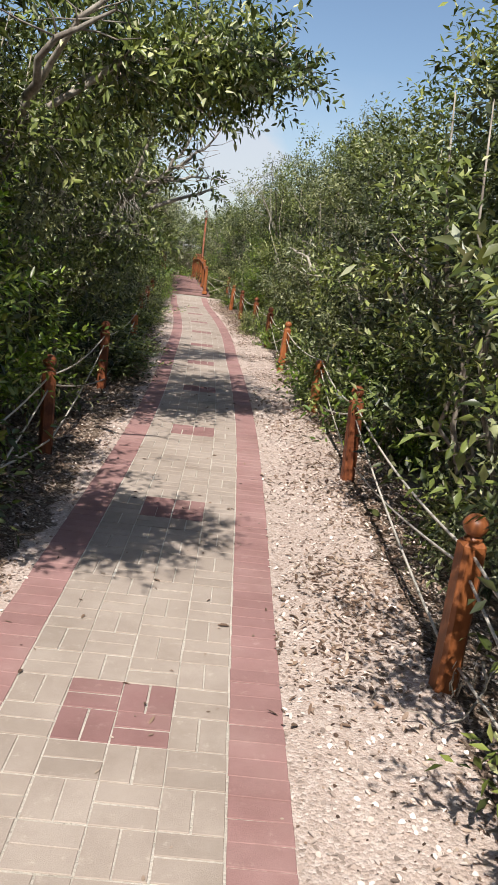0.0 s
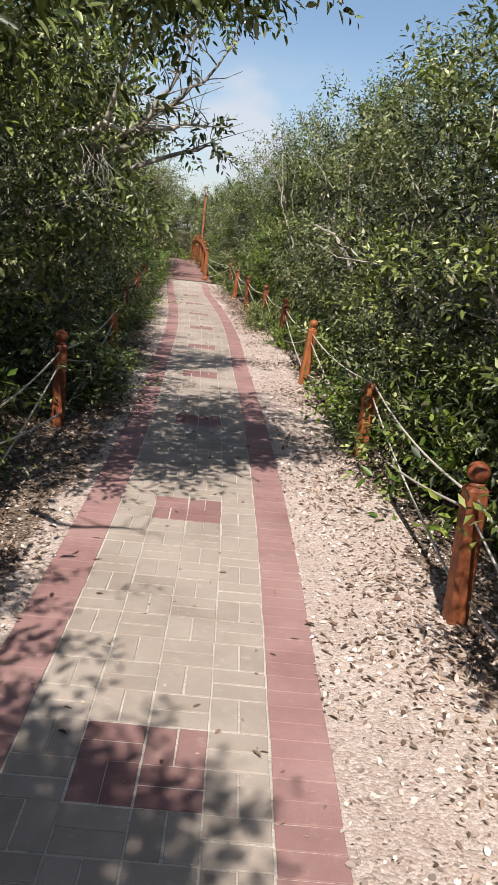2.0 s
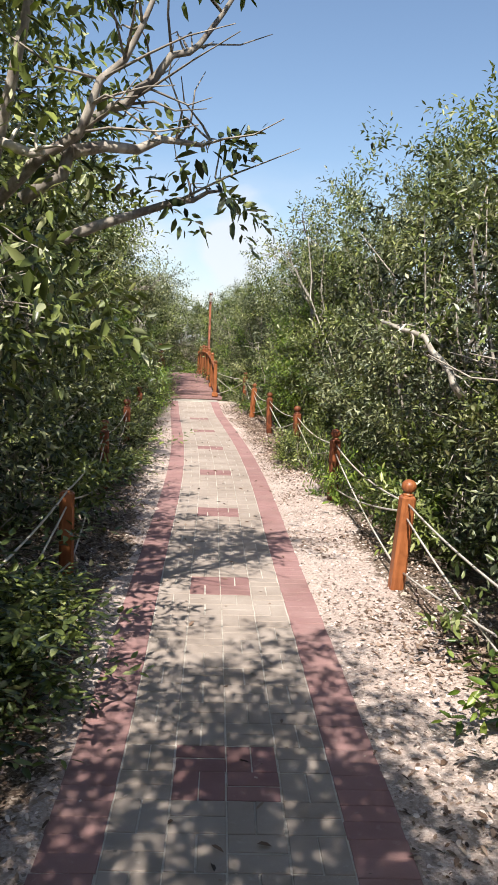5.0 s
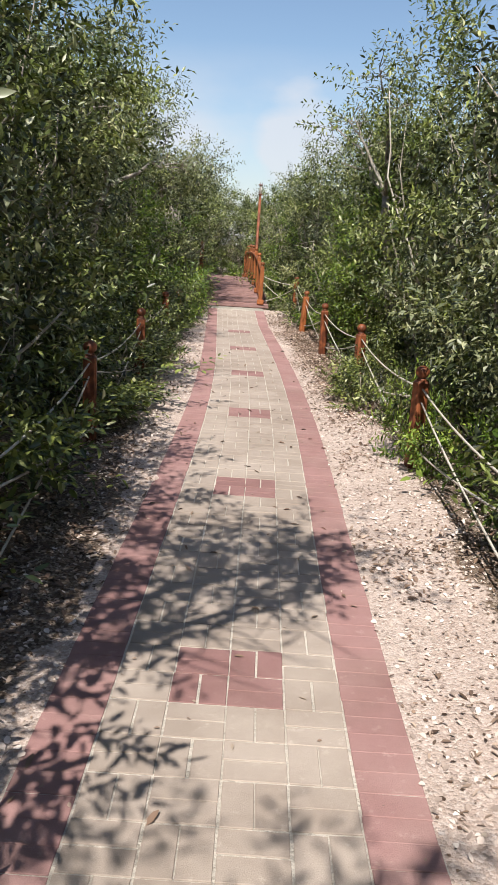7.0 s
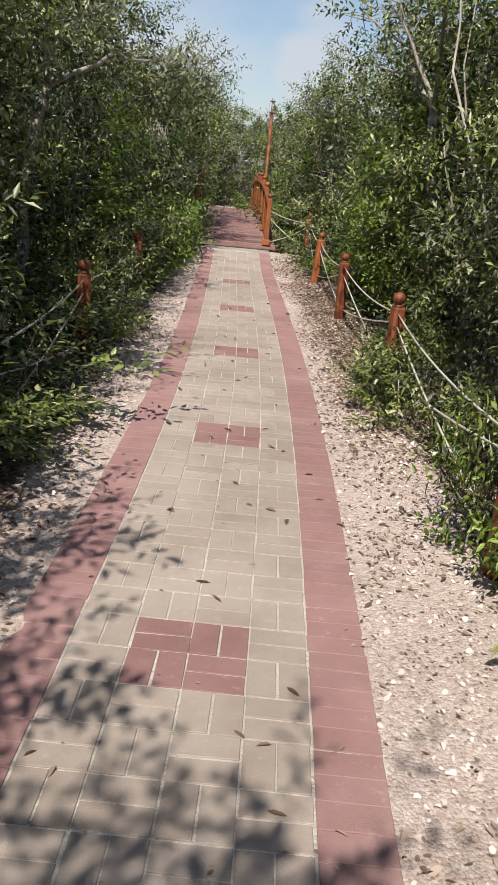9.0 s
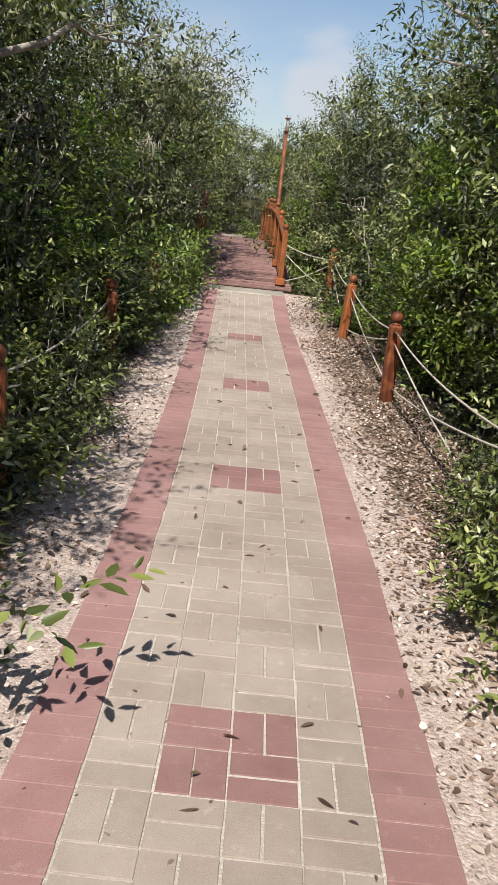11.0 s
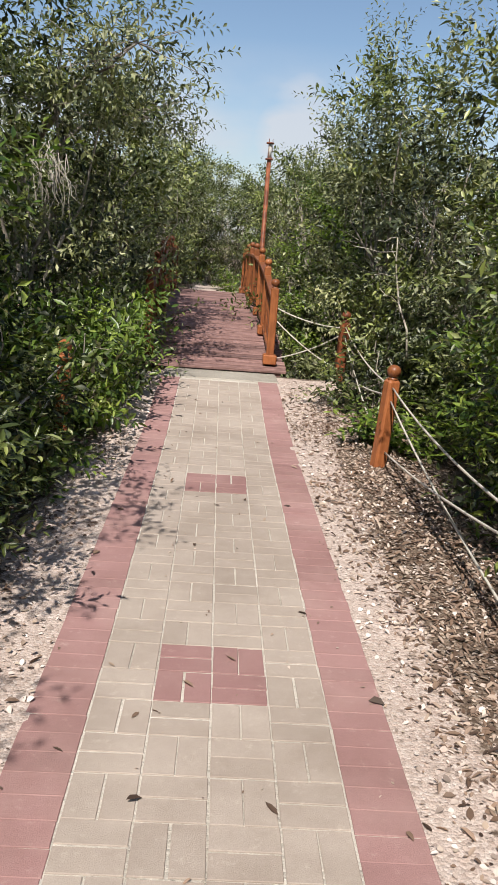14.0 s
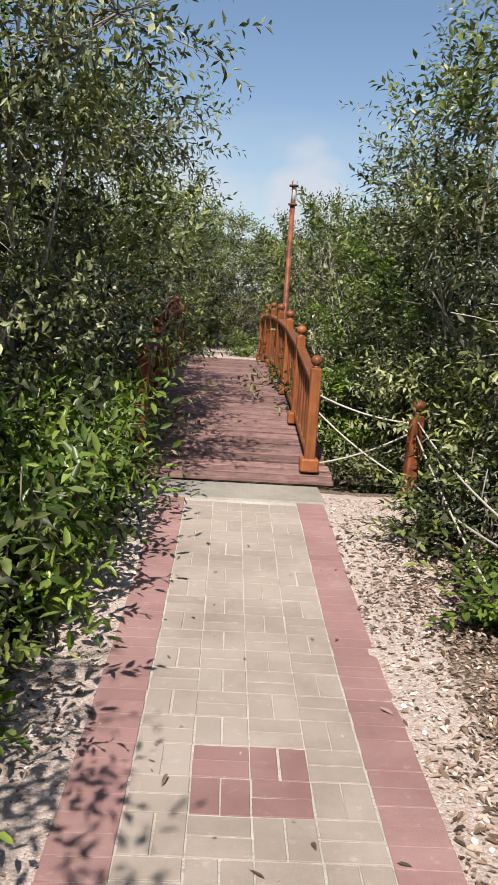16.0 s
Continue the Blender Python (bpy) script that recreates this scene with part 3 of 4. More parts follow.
def shrub(name, seed, tall, wide, shoots, per, leaf_size, material, fine=False, low=0.18, stems=9, flare=0.0, inner=0):
    """A shrub: crooked stems and a crown of leafy shoots in uneven lumps with gaps."""
    r = np.random.default_rng(seed)
    ob = new(name)
    bm = bmesh.new()
    for i in range(stems):
        a, rr = r.uniform(0, 6.28), r.uniform(0.25, 0.75) * wide
        top = (rr * math.cos(a), rr * math.sin(a), tall * r.uniform(0.55, 0.95))
        pts = wander(r, (0.12 * math.cos(a), 0.12 * math.sin(a), -0.15), top, 6, 0.05 * tall ** 0.5)
        tube(bm, pts, 0.013 * tall ** 0.6, 0.004, 5)
        for _ in range(2):
            j = r.integers(2, 5)
            tip = pts[j] + Vector((r.normal(0, 0.35), r.normal(0, 0.35), r.uniform(0.1, 0.5))) * wide * 0.8
            tube(bm, wander(r, pts[j], tip, 4, 0.04), 0.007 * tall ** 0.5, 0.003, 4)
    part("branchwork", bm, m_bark, ob)
    lumps = r.normal(0, 1, (26, 3))
    lumps = unit(lumps)
    amp = r.uniform(-0.42, 0.50, 26)
    heads = max(18, shoots // 10)
    z = r.uniform(0, 1, heads * 3)
    a = r.uniform(0, 6.28, heads * 3)
    prof = np.clip(np.clip(1 - np.abs((z - 0.5) / 0.54) ** 3, 0, 1) ** 0.5, 0.08, 1) * (1 - flare * z)
    depth = r.uniform(0.10, 1, heads * 3) ** 0.35
    way = np.stack([np.cos(a) * prof, np.sin(a) * prof, (z - 0.45) * 1.6], 1)
    bump = 1 + (np.exp(-8 * (1 - unit(way) @ lumps.T)) * amp).sum(1)
    keep = r.uniform(0, 1, heads * 3) < np.clip(0.35 + prof * 0.7, 0, 1)
    rad = wide * prof * bump * depth
    head = np.stack([np.cos(a) * rad, np.sin(a) * rad, low + z * (tall - low) * (0.9 + 0.1 * bump)], 1)[keep][:heads]
    pick = r.integers(0, len(head), shoots)
    spread = 0.088 + 0.028 * wide
    puff = r.normal(0, 1, (shoots, 3)) * np.array([spread, spread, spread * 0.75])
    base = head[pick] + puff
    base[:, 2] = np.maximum(base[:, 2], 0.06)
    dirs = unit(way[keep][:heads][pick] * np.array([0.7, 0.7, 0.45]) + puff * (1.1 / spread) * 0.5 + np.array([0, 0, 0.45]) + r.normal(0, 0.3, (shoots, 3)))
    length = 0.20 + leaf_size * 1.6
    v, f = leaves(r, base - dirs * length * 0.5, dirs, per, length, leaf_size, fine)
    crown = new("crown", arrays_mesh("crown", v, f, material))
    crown.parent = ob
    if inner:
        # large leaves close up the heart of the bush, coloured dark for the shade inside
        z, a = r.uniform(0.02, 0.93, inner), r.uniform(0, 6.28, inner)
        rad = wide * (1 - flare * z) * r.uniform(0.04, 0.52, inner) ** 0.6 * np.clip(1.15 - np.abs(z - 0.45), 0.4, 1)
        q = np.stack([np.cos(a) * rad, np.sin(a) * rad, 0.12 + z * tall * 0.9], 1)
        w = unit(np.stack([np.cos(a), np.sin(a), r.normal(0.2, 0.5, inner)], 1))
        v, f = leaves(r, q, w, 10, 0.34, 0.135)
        heart = new("inner_foliage", arrays_mesh("inner_foliage", v, f, m_leaf_shaded))
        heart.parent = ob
    return ob


big = [shrub("mangrove_shrub", 11, 4.0, 1.25, 660, 12, 0.088, m_leaf, low=0.30, inner=120),
       shrub("mangrove_shrub", 12, 4.0, 1.15, 660, 12, 0.080, m_leaf_grey, flare=0.2, low=0.3, inner=120),
       shrub("mangrove_shrub", 13, 3.8, 1.30, 660, 12, 0.092, m_leaf, flare=0.1, low=0.28, inner=120),
       shrub("mangrove_shrub", 14, 4.1, 1.15, 660, 12, 0.082, m_leaf_grey, flare=0.2, low=0.3, inner=120)]
fresh = [shrub("mangrove_shrub", 15, 3.1, 1.15, 620, 12, 0.094, m_leaf_young, flare=0.15, low=0.2, inner=120)]
back = [shrub("mangrove_shrub", 21, 4.2, 1.5, 195, 9, 0.150, m_leaf, stems=4, inner=64), shrub("mangrove_shrub", 22, 4.2, 1.5, 215, 9, 0.145, m_leaf_grey, flare=0.2, stems=4, inner=64)]
low = [shrub("low_shrub", 31, 0.85, 0.55, 110, 10, 0.108, m_leaf_young, True, 0.03, 6, inner=22), shrub("low_shrub", 32, 0.75, 0.6, 120, 10, 0.098, m_leaf, True, 0.03, 6, inner=22),
       shrub("low_shrub", 33, 1.3, 0.65, 190, 10, 0.098, m_leaf, True, 0.06, 7, inner=34)]
for o in fresh:
    tagged(o, "bushy mangrove shrub with fresh bright green leaves", "shrub", "mangrove thicket along the walk")
for o in big + back:
    tagged(o, "tall dense mangrove shrub with small leathery grey-green leaves", "shrub", "mangrove thicket along the walk")
for o in low:
    tagged(o, "low leafy green mangrove shrub at the edge of the walk", "shrub", "low shrubs beside the ropes")


def put(kinds, rng, spots, group_scale=(0.9, 1.1)):
    """Copies of the given plants at (x, y, height scale)."""
    for x, y, h in spots:
        k = kinds[int(rng.integers(0, len(kinds)))]
        w = rng.uniform(*group_scale)
        m = pose(x, y, ground_z(x, y) - 0.03, rng.normal(0, 2.5), rng.normal(0, 2.5), rng.uniform(0, 360)) @ Matrix.Diagonal((w, w, h * rng.uniform(0.94, 1.06), 1))
        copy_thing(k, m)


rng = np.random.default_rng(77)


def right_height(y):
    return 0.90 + 0.12 * smooth(13, 16.5, y) - 0.08 * smooth(20, 24, y) - 0.16 * smooth(27, 31, y)


def left_height(y):
    return 0.97 + 0.16 * smooth(18.5, 21, y) - 0.30 * smooth(26.5, 30, y)


row = []
y = -2.0
while y < 44:
    x = right_line(y) + 1.30 - 0.22 * (1 - smooth(5, 7, y)) - 0.20 * (1 - smooth(1.5, 3.5, y)) + rng.normal(0, 0.10)
    if y > 27.5:
        x = 3.5 + rng.normal(0, 0.12)
    row.append((x, y, right_height(y)))
    y += rng.uniform(0.90, 1.15)
y = -2.0
while y < 45:
    x = left_line(y) - 1.16 - 0.34 * smooth(15.5, 18, y) - 0.28 * smooth(18, 20, y) - 0.10 * (1 - smooth(6, 8.5, y)) - 0.4 * (1 - smooth(1.5, 3, y)) + rng.normal(0, 0.10)
    if y > 26.5:
        x = -0.45 + rng.normal(0, 0.1) + 0.75 * smooth(36, 39, y)
    row.append((x, y, left_height(y)))
    y += rng.uniform(0.90, 1.15)
put(big, rng, [p for p in row if p[1] < 31])
put(fresh, rng, [(right_line(21.5) + 1.15, 21.3, 0.95), (right_line(22.6) + 1.2, 22.9, 0.80), (left_line(22) - 1.25, 21.8, 0.75), (left_line(5.5) - 1.0, 5.6, 0.8), (3.5, 29.5, 0.8)])
put(back, rng, [p for p in row if p[1] >= 31], (0.75, 0.85))
row = []
for off, step in ((2.9, 2.3), (4.9, 4.0)):
    y = -3.0
    while y < 46:
        row.append((right_line(y) + off + rng.normal(0, 0.25), y, 1.02 * right_height(y)))
        row.append((left_line(y) - off + rng.normal(0, 0.25), y + 0.7, 1.02 * left_height(y)))
        y += step + rng.uniform(-0.25, 0.25)
put(big, rng, [(x, y + rng.normal(0, 0.15), h) for x, y, h in ((-1.0, 38.2, 0.55), (-0.2, 39.4, 0.58), (0.7, 40.6, 0.60), (1.5, 41.2, 0.62), (2.3, 40.8, 0.60), (3.0, 39.8, 0.56), (3.6, 38.2, 0.6))], (0.75, 0.9))
for x in np.arange(-3.5, 6, 0.8):
    row.append((x + rng.normal(0, 0.2), 42.6 + rng.normal(0, 0.4), 0.72))
    row.append((x + rng.normal(0, 0.3), 45.2 + rng.normal(0, 0.5), 0.80))
for x in np.arange(-5, 6, 1.6):
    row.append((x, -6.5 + rng.normal(0, 0.4), 0.95))
put(back, rng, row)
put(low, rng, [(right_line(y) + d, y, h) for y, d, h in (
    (1.6, 0.75, 1.0), (7.2, 0.6, 1.0), (8.1, 0.55, 0.9), (8.9, 0.45, 0.7), (9.7, 0.45, 0.9), (10.6, 0.6, 0.9), (12.9, 0.7, 0.9), (14.0, 0.6, 0.9),
    (20.4, 0.8, 1.0), (22.4, 0.9, 0.8), (23.4, 0.85, 0.9), (25.1, 0.32, 0.5), (26.0, 0.35, 0.6), (26.6, 0.6, 1.1))])
put(low[:1], rng, [(right_line(15.0) + 0.02, 15.25, 0.75), (right_line(15.0) + 0.12, 14.8, 0.6)], (0.42, 0.5))
put(low[1:2], rng, [(right_line(y) + d, y, 0.55) for y, d in ((17.2, 0.05), (17.7, 0.0), (18.3, 0.1), (18.9, 0.3), (16.4, 0.3))], (0.55, 0.7))
put(low[1:], rng, [(x, y, h) for x, y, h in ((-0.02, 18.9, 0.5), (0.10, 19.5, 0.55), (-0.10, 20.2, 0.65), (-0.12, 21.1, 0.65), (-0.08, 21.9, 0.7), (0.0, 22.7, 0.65), (0.12, 23.3, 0.55))], (0.6, 0.75))
put(low[1:], rng, [(left_line(y) - d, y, h) for y, d, h in (
    (1.2, 0.6, 1.0), (4.4, 0.55, 0.9), (7.4, 0.5, 1.0), (9.7, 0.26, 0.5), (10.3, 0.30, 0.5), (10.8, 0.42, 0.45), (11.3, 0.55, 0.5), (13.6, 0.45, 0.8), (15.9, 0.30, 0.5), (16.8, 0.25, 0.5), (18.2, 0.25, 0.6), (18.8, 0.35, 0.7), (20.0, 0.35, 0.8),
    (20.9, 0.42, 0.8), (22.2, 0.42, 0.7), (22.9, 0.42, 0.7), (23.8, 0.5, 0.8))])
put(low[:1], rng, [(left_line(y) - d, y, h) for y, d, h in ((23.6, 0.24, 0.75), (24.4, 0.10, 0.95), (25.0, 0.05, 1.0), (25.6, 0.03, 1.0), (26.2, 0.02, 1.0), (26.7, 0.10, 1.0), (25.3, 0.5, 1.2), (26.1, 0.5, 1.2))])
put(low, rng, [(2.5, 29.6, 0.9), (2.45, 30.3, 0.9), (0.42, 29.6, 0.9), (0.40, 30.8, 1.0), (0.35, 32.5, 1.0), (2.0, 38.5, 0.6), (0.1, 38.0, 0.8)])
for o in big + fresh + back + low:
    for c in (*o.children_recursive, o):
        bpy.data.objects.remove(c)


def overhang_tree(seed, foot, fork, limbs, clumps, label, leaf_size=0.095, fine=True, material=m_leaf):
    """A tree that leans over the walk: trunk, limbs and leaf clumps at the given spots (x, y, z, spread, shoots)."""
    r = np.random.default_rng(seed)
    ob = new("mangrove_tree")
    ob.location = foot
    f0 = Vector(foot)
    bm = bmesh.new()
    tube(bm, [p - f0 for p in wander(r, Vector(foot) - Vector((0, 0, 0.1)), fork, 6, 0.05)], 0.075, 0.045, 8)
    part("trunk", bm, m_bark, ob)
    for pts in limbs:
        bm = bmesh.new()
        dense = []
        for a, b in zip(pts, pts[1:]):
            dense += wander(r, a, b, 3, 0.018)[:-1]
        dense.append(Vector(pts[-1]))
        tube(bm, [p - f0 for p in dense], 0.030, 0.007, 7)
        for p in dense[3:]:
            for _ in range(2):
                tip = p + Vector((r.normal(0.05, 0.22), r.normal(0, 0.22), r.uniform(-0.05, 0.34)))
                tube(bm, [q - f0 for q in wander(r, p, tip, 3, 0.02)], 0.007, 0.002, 4)
        part("limb", bm, m_bark, ob)
    bases, dirs = [], []
    twigs = bmesh.new()
    for x, y, z, spread, n in clumps:
        c = np.array((x, y, z)) - np.array(foot)
        q = c + r.normal(0, 1, (n, 3)) * spread * np.array((0.6, 0.6, 0.34))
        bases.append(q)
        dirs.append(unit((q - c) * 1.5 / spread + r.normal(0, 0.5, (n, 3)) + np.array((0.1, 0, -0.05))))
        for k in range(0, n, 3):
            tube(twigs, [Vector(c).lerp(Vector(q[k]), u) for u in (0, 0.5, 1)], 0.006, 0.002, 4)
    tagged(part("twig_mass", twigs, m_bark, ob), kind="stuff")
    v, f = leaves(r, np.concatenate(bases), np.concatenate(dirs), 11, 0.30, leaf_size, fine)
    crown = new("crown", arrays_mesh("crown", v, f, material))
    crown.parent = ob
    return tagged(ob, label, "tree", "trees leaning over the walk")


def at(x, y, z):
    return (x * S, y * S, z * S)


# Shading boughs over the paving, from the thicket on one side
overhang_tree(41, at(-1.5, 2.4, 0), at(-1.0, 2.2, 2.2), [[at(-1.0, 2.2, 2.2), at(-0.7, 1.9, 3.0), at(-0.3, 1.8, 3.3)]],
              [(*at(-0.88, 1.95, 3.15), 0.32, 210), (*at(-0.55, 1.85, 3.25), 0.26, 170), (*at(-1.25, 2.0, 3.05), 0.38, 150), (*at(-1.1, 3.3, 2.8), 0.45, 90)], "mangrove tree with a leafy bough leaning over the paving")
overhang_tree(42, at(-1.9, 6.4, 0), at(-1.0, 6.0, 2.2), [[at(-1.0, 6.0, 2.2), at(-0.4, 6.4, 2.8), at(0.2, 7.0, 3.1), at(0.6, 7.4, 3.2)], [at(-1.0, 6.0, 2.2), at(-0.3, 5.8, 2.7), at(0.3, 6.0, 3.0), at(1.1, 6.3, 2.9)], [at(-1.0, 6.0, 2.2), at(-0.5, 5.2, 2.8), at(0.1, 5.0, 3.3)],
              [at(-0.75, 5.0, 2.3), at(-0.55, 4.6, 2.55), at(-0.25, 4.5, 2.7)]],
              [(*at(-0.3, 5.95, 2.75), 0.42, 110), (*at(0.2, 6.2, 2.9), 0.42, 120), (*at(0.46, 6.35, 2.95), 0.34, 130), (*at(0.82, 6.3, 2.85), 0.20, 40), (*at(-0.6, 5.75, 3.1), 0.42, 90), (*at(0.15, 6.3, 2.7), 0.4, 60),
               (*at(-0.75, 6.0, 2.2), 0.5, 70), (*at(0.1, 6.9, 3.0), 0.55, 130), (*at(0.52, 7.0, 3.05), 0.40, 130), (*at(-0.5, 6.9, 2.9), 0.5, 110), (*at(0.3, 7.6, 3.15), 0.5, 100), (*at(-0.9, 7.4, 2.7), 0.5, 110), (*at(-0.75, 8.4, 2.7), 0.5, 110)], "mangrove tree with a dense leafy bough arching over the walk")
overhang_tree(43, at(-1.3, 10.8, 0), at(-0.35, 10.1, 2.0), [[at(-0.35, 10.1, 2.0), at(0.14, 9.8, 2.35), at(0.31, 9.75, 2.62), at(0.5, 9.7, 3.1)], [at(-0.1, 9.9, 2.1), at(0.24, 9.9, 2.48), at(0.42, 9.9, 2.6), at(0.60, 9.9, 2.75), at(0.85, 9.9, 3.1)],
              [at(0.1, 9.9, 2.3), at(0.46, 10.1, 2.42), at(0.68, 10.2, 2.45)], [at(0.0, 10.4, 2.0), at(0.55, 10.6, 2.25), at(0.78, 10.75, 2.34)], [at(-0.35, 10.1, 2.0), at(-0.02, 9.7, 2.9), at(0.05, 9.6, 3.6)]],
              [(*at(0.48, 9.95, 3.45), 0.36, 44), (*at(0.62, 10.1, 3.45), 0.26, 26), (*at(0.2, 9.85, 3.4), 0.38, 44), (*at(0.68, 10.2, 2.46), 0.08, 6), (*at(0.76, 10.73, 2.34), 0.10, 7), (*at(0.5, 10.6, 2.3), 0.08, 4),
               (*at(-0.25, 9.9, 3.2), 0.45, 60), (*at(0.05, 9.9, 2.3), 0.12, 10), (*at(-0.35, 9.8, 1.7), 0.42, 110), (*at(-0.42, 10.6, 2.0), 0.3, 60), (*at(-0.5, 9.7, 2.8), 0.45, 65), (*at(-0.35, 11.2, 2.9), 0.5, 80), (*at(-0.35, 12.4, 2.7), 0.5, 80)], "mangrove tree with pale crooked limbs reaching over the walk", 0.10)
overhang_tree(44, at(-0.9, 19.2, 0), at(-0.5, 19.2, 2.0), [[at(-0.5, 19.2, 2.0), at(-0.4, 18.6, 2.6), at(-0.3, 18.2, 2.9)], [at(-0.5, 19.2, 2.0), at(0.0, 19.8, 2.4), at(0.35, 20.3, 2.4)]],
              [(*at(-0.25, 19.4, 2.6), 0.4, 70), (*at(0.35, 20.3, 2.4), 0.2, 16), (*at(-0.5, 18.3, 2.8), 0.4, 60)], "mangrove tree leaning out of the thicket", 0.09, False, m_leaf_grey)
overhang_tree(45, at(-0.9, 26.0, 0), at(-0.5, 26.0, 2.0), [[at(-0.5, 26.0, 2.0), at(0.0, 25.4, 2.6), at(0.5, 25.0, 2.9)], [at(-0.5, 26.0, 2.0), at(0.1, 26.8, 2.6), at(0.6, 27.2, 2.8)]],
              [(*at(0.3, 25.0, 2.8), 0.45, 90), (*at(0.6, 25.0, 2.95), 0.35, 60), (*at(0.4, 27.0, 2.7), 0.5, 110), (*at(-0.2, 25.6, 2.5), 0.5, 90), (*at(0.65, 27.3, 2.8), 0.35, 60), (*at(-0.2, 26.5, 2.8), 0.5, 90)], "mangrove tree leaning out beside the footbridge", 0.09, False, m_leaf_grey)
overhang_tree(46, at(3.4, 20.0, 0), at(3.1, 19.9, 2.2), [[at(3.1, 19.9, 2.2), at(2.8, 20.0, 2.8), at(2.6, 20.1, 3.2)], [at(3.1, 19.9, 2.2), at(2.85, 20.8, 2.9), at(2.5, 21.6, 3.3)], [at(3.1, 19.9, 2.2), at(2.9, 19.2, 2.9), at(2.6, 18.6, 3.5)],
              [at(3.1, 19.9, 2.2), at(3.0, 20.8, 2.6), at(2.7, 21.8, 2.8)]],
              [(*at(2.65, 20.0, 3.1), 0.3, 12), (*at(2.55, 21.6, 3.2), 0.3, 14), (*at(2.7, 20.2, 3.0), 0.45, 26), (*at(2.6, 18.6, 3.4), 0.4, 24)], "sparse half-bare mangrove tree with thin grey twigs", 0.085)


def bare_branch(points, r0, label):
    bm = bmesh.new()
    r = np.random.default_rng(int(points[0][1] * 100))
    pts = []
    for a, b in zip(points, points[1:]):
        pts += wander(r, at(*a), at(*b), 3, 0.015)[:-1]
    pts.append(Vector(at(*points[-1])))
    foot = pts[0].copy()
    tube(bm, [p - foot for p in pts], r0, r0 * 0.45, 8)
    for p in pts[2:]:
        tip = p + Vector((r.normal(0, 0.12), r.normal(0, 0.12), r.normal(0, 0.12)))
        tube(bm, [q - foot for q in wander(r, p, tip, 3, 0.015)], r0 * 0.3, 0.003, 5)
    ob = part("bare_branch", bm, m_bare, None)
    ob.location = foot
    tagged(ob, label, "branch")


bare_branch([(2.62, 11.9, 1.25), (2.48, 12.0, 1.50), (2.35, 12.3, 1.70), (2.21, 12.6, 1.77)], 0.030, "bleached dead branch poking out of the thicket")
bare_branch([(-0.58, 10.0, 2.16), (-0.21, 9.85, 2.32), (0.0, 9.8, 2.27)], 0.036, "pale broken limb stub in the thicket")
bare_branch([(-0.55, 14.2, 0.45), (-0.35, 14.3, 0.75), (-0.18, 14.4, 0.95)], 0.016, "thin dry stick leaning out of the thicket")
bare_branch([(2.9, 17.0, 1.2), (2.5, 17.1, 2.2), (2.45, 17.2, 3.0)], 0.012, "thin bleached limb rising through the leaves")
bare_branch([(3.0, 24.6, 0.6), (2.85, 24.7, 1.3), (2.8, 24.6, 1.6)], 0.010, "thin bleached fork among the leaves")
bare_branch([(1.55, 2.9, 0.02), (1.42, 2.6, 0.07), (1.22, 2.45, 0.02)], 0.008, "thin dry twig lying on the sand")



def dry_bunch(name, spot, count, length, lean, hang, label, category):
    """A bunch of thin dry stalks from one spot."""
    r = np.random.default_rng(count)
    bm = bmesh.new()
    for _ in range(count):
        tip = Vector((r.normal(lean[0], 0.3), r.normal(lean[1], 0.3), -1 if hang else 1)).normalized() * length * r.uniform(0.6, 1.1)
        a = Vector(r.normal(0, 0.06 if hang else 0.03, 3))
        a.z = abs(a.z) if not hang else a.z
        tube(bm, wander(r, a, a + tip, 4, length * 0.05), 0.0042, 0.0015, 4)
    ob = part(name, bm, m_bare, None)
    ob.location = spot
    tagged(ob, label, category, kind="stuff")


dry_bunch("dry_twigs", at(0.12, 23.9, 1.95), 26, 0.45, (0.1, -0.1), True, "bunch of dry beige twigs hanging in the thicket", "twigs")
dry_bunch("dry_grass", (1.40, 2.78, 0.0), 9, 0.16, (-0.2, -0.2), False, "small tuft of dry straw at the foot of a post", "grass")
dry_bunch("dry_twigs", at(-0.3, 9.6, 2.05), 16, 0.4, (0.4, -0.4), True, "bare tangled twigs hanging out of the thicket", "twigs")
# ---------------------------------------------------------------- litter


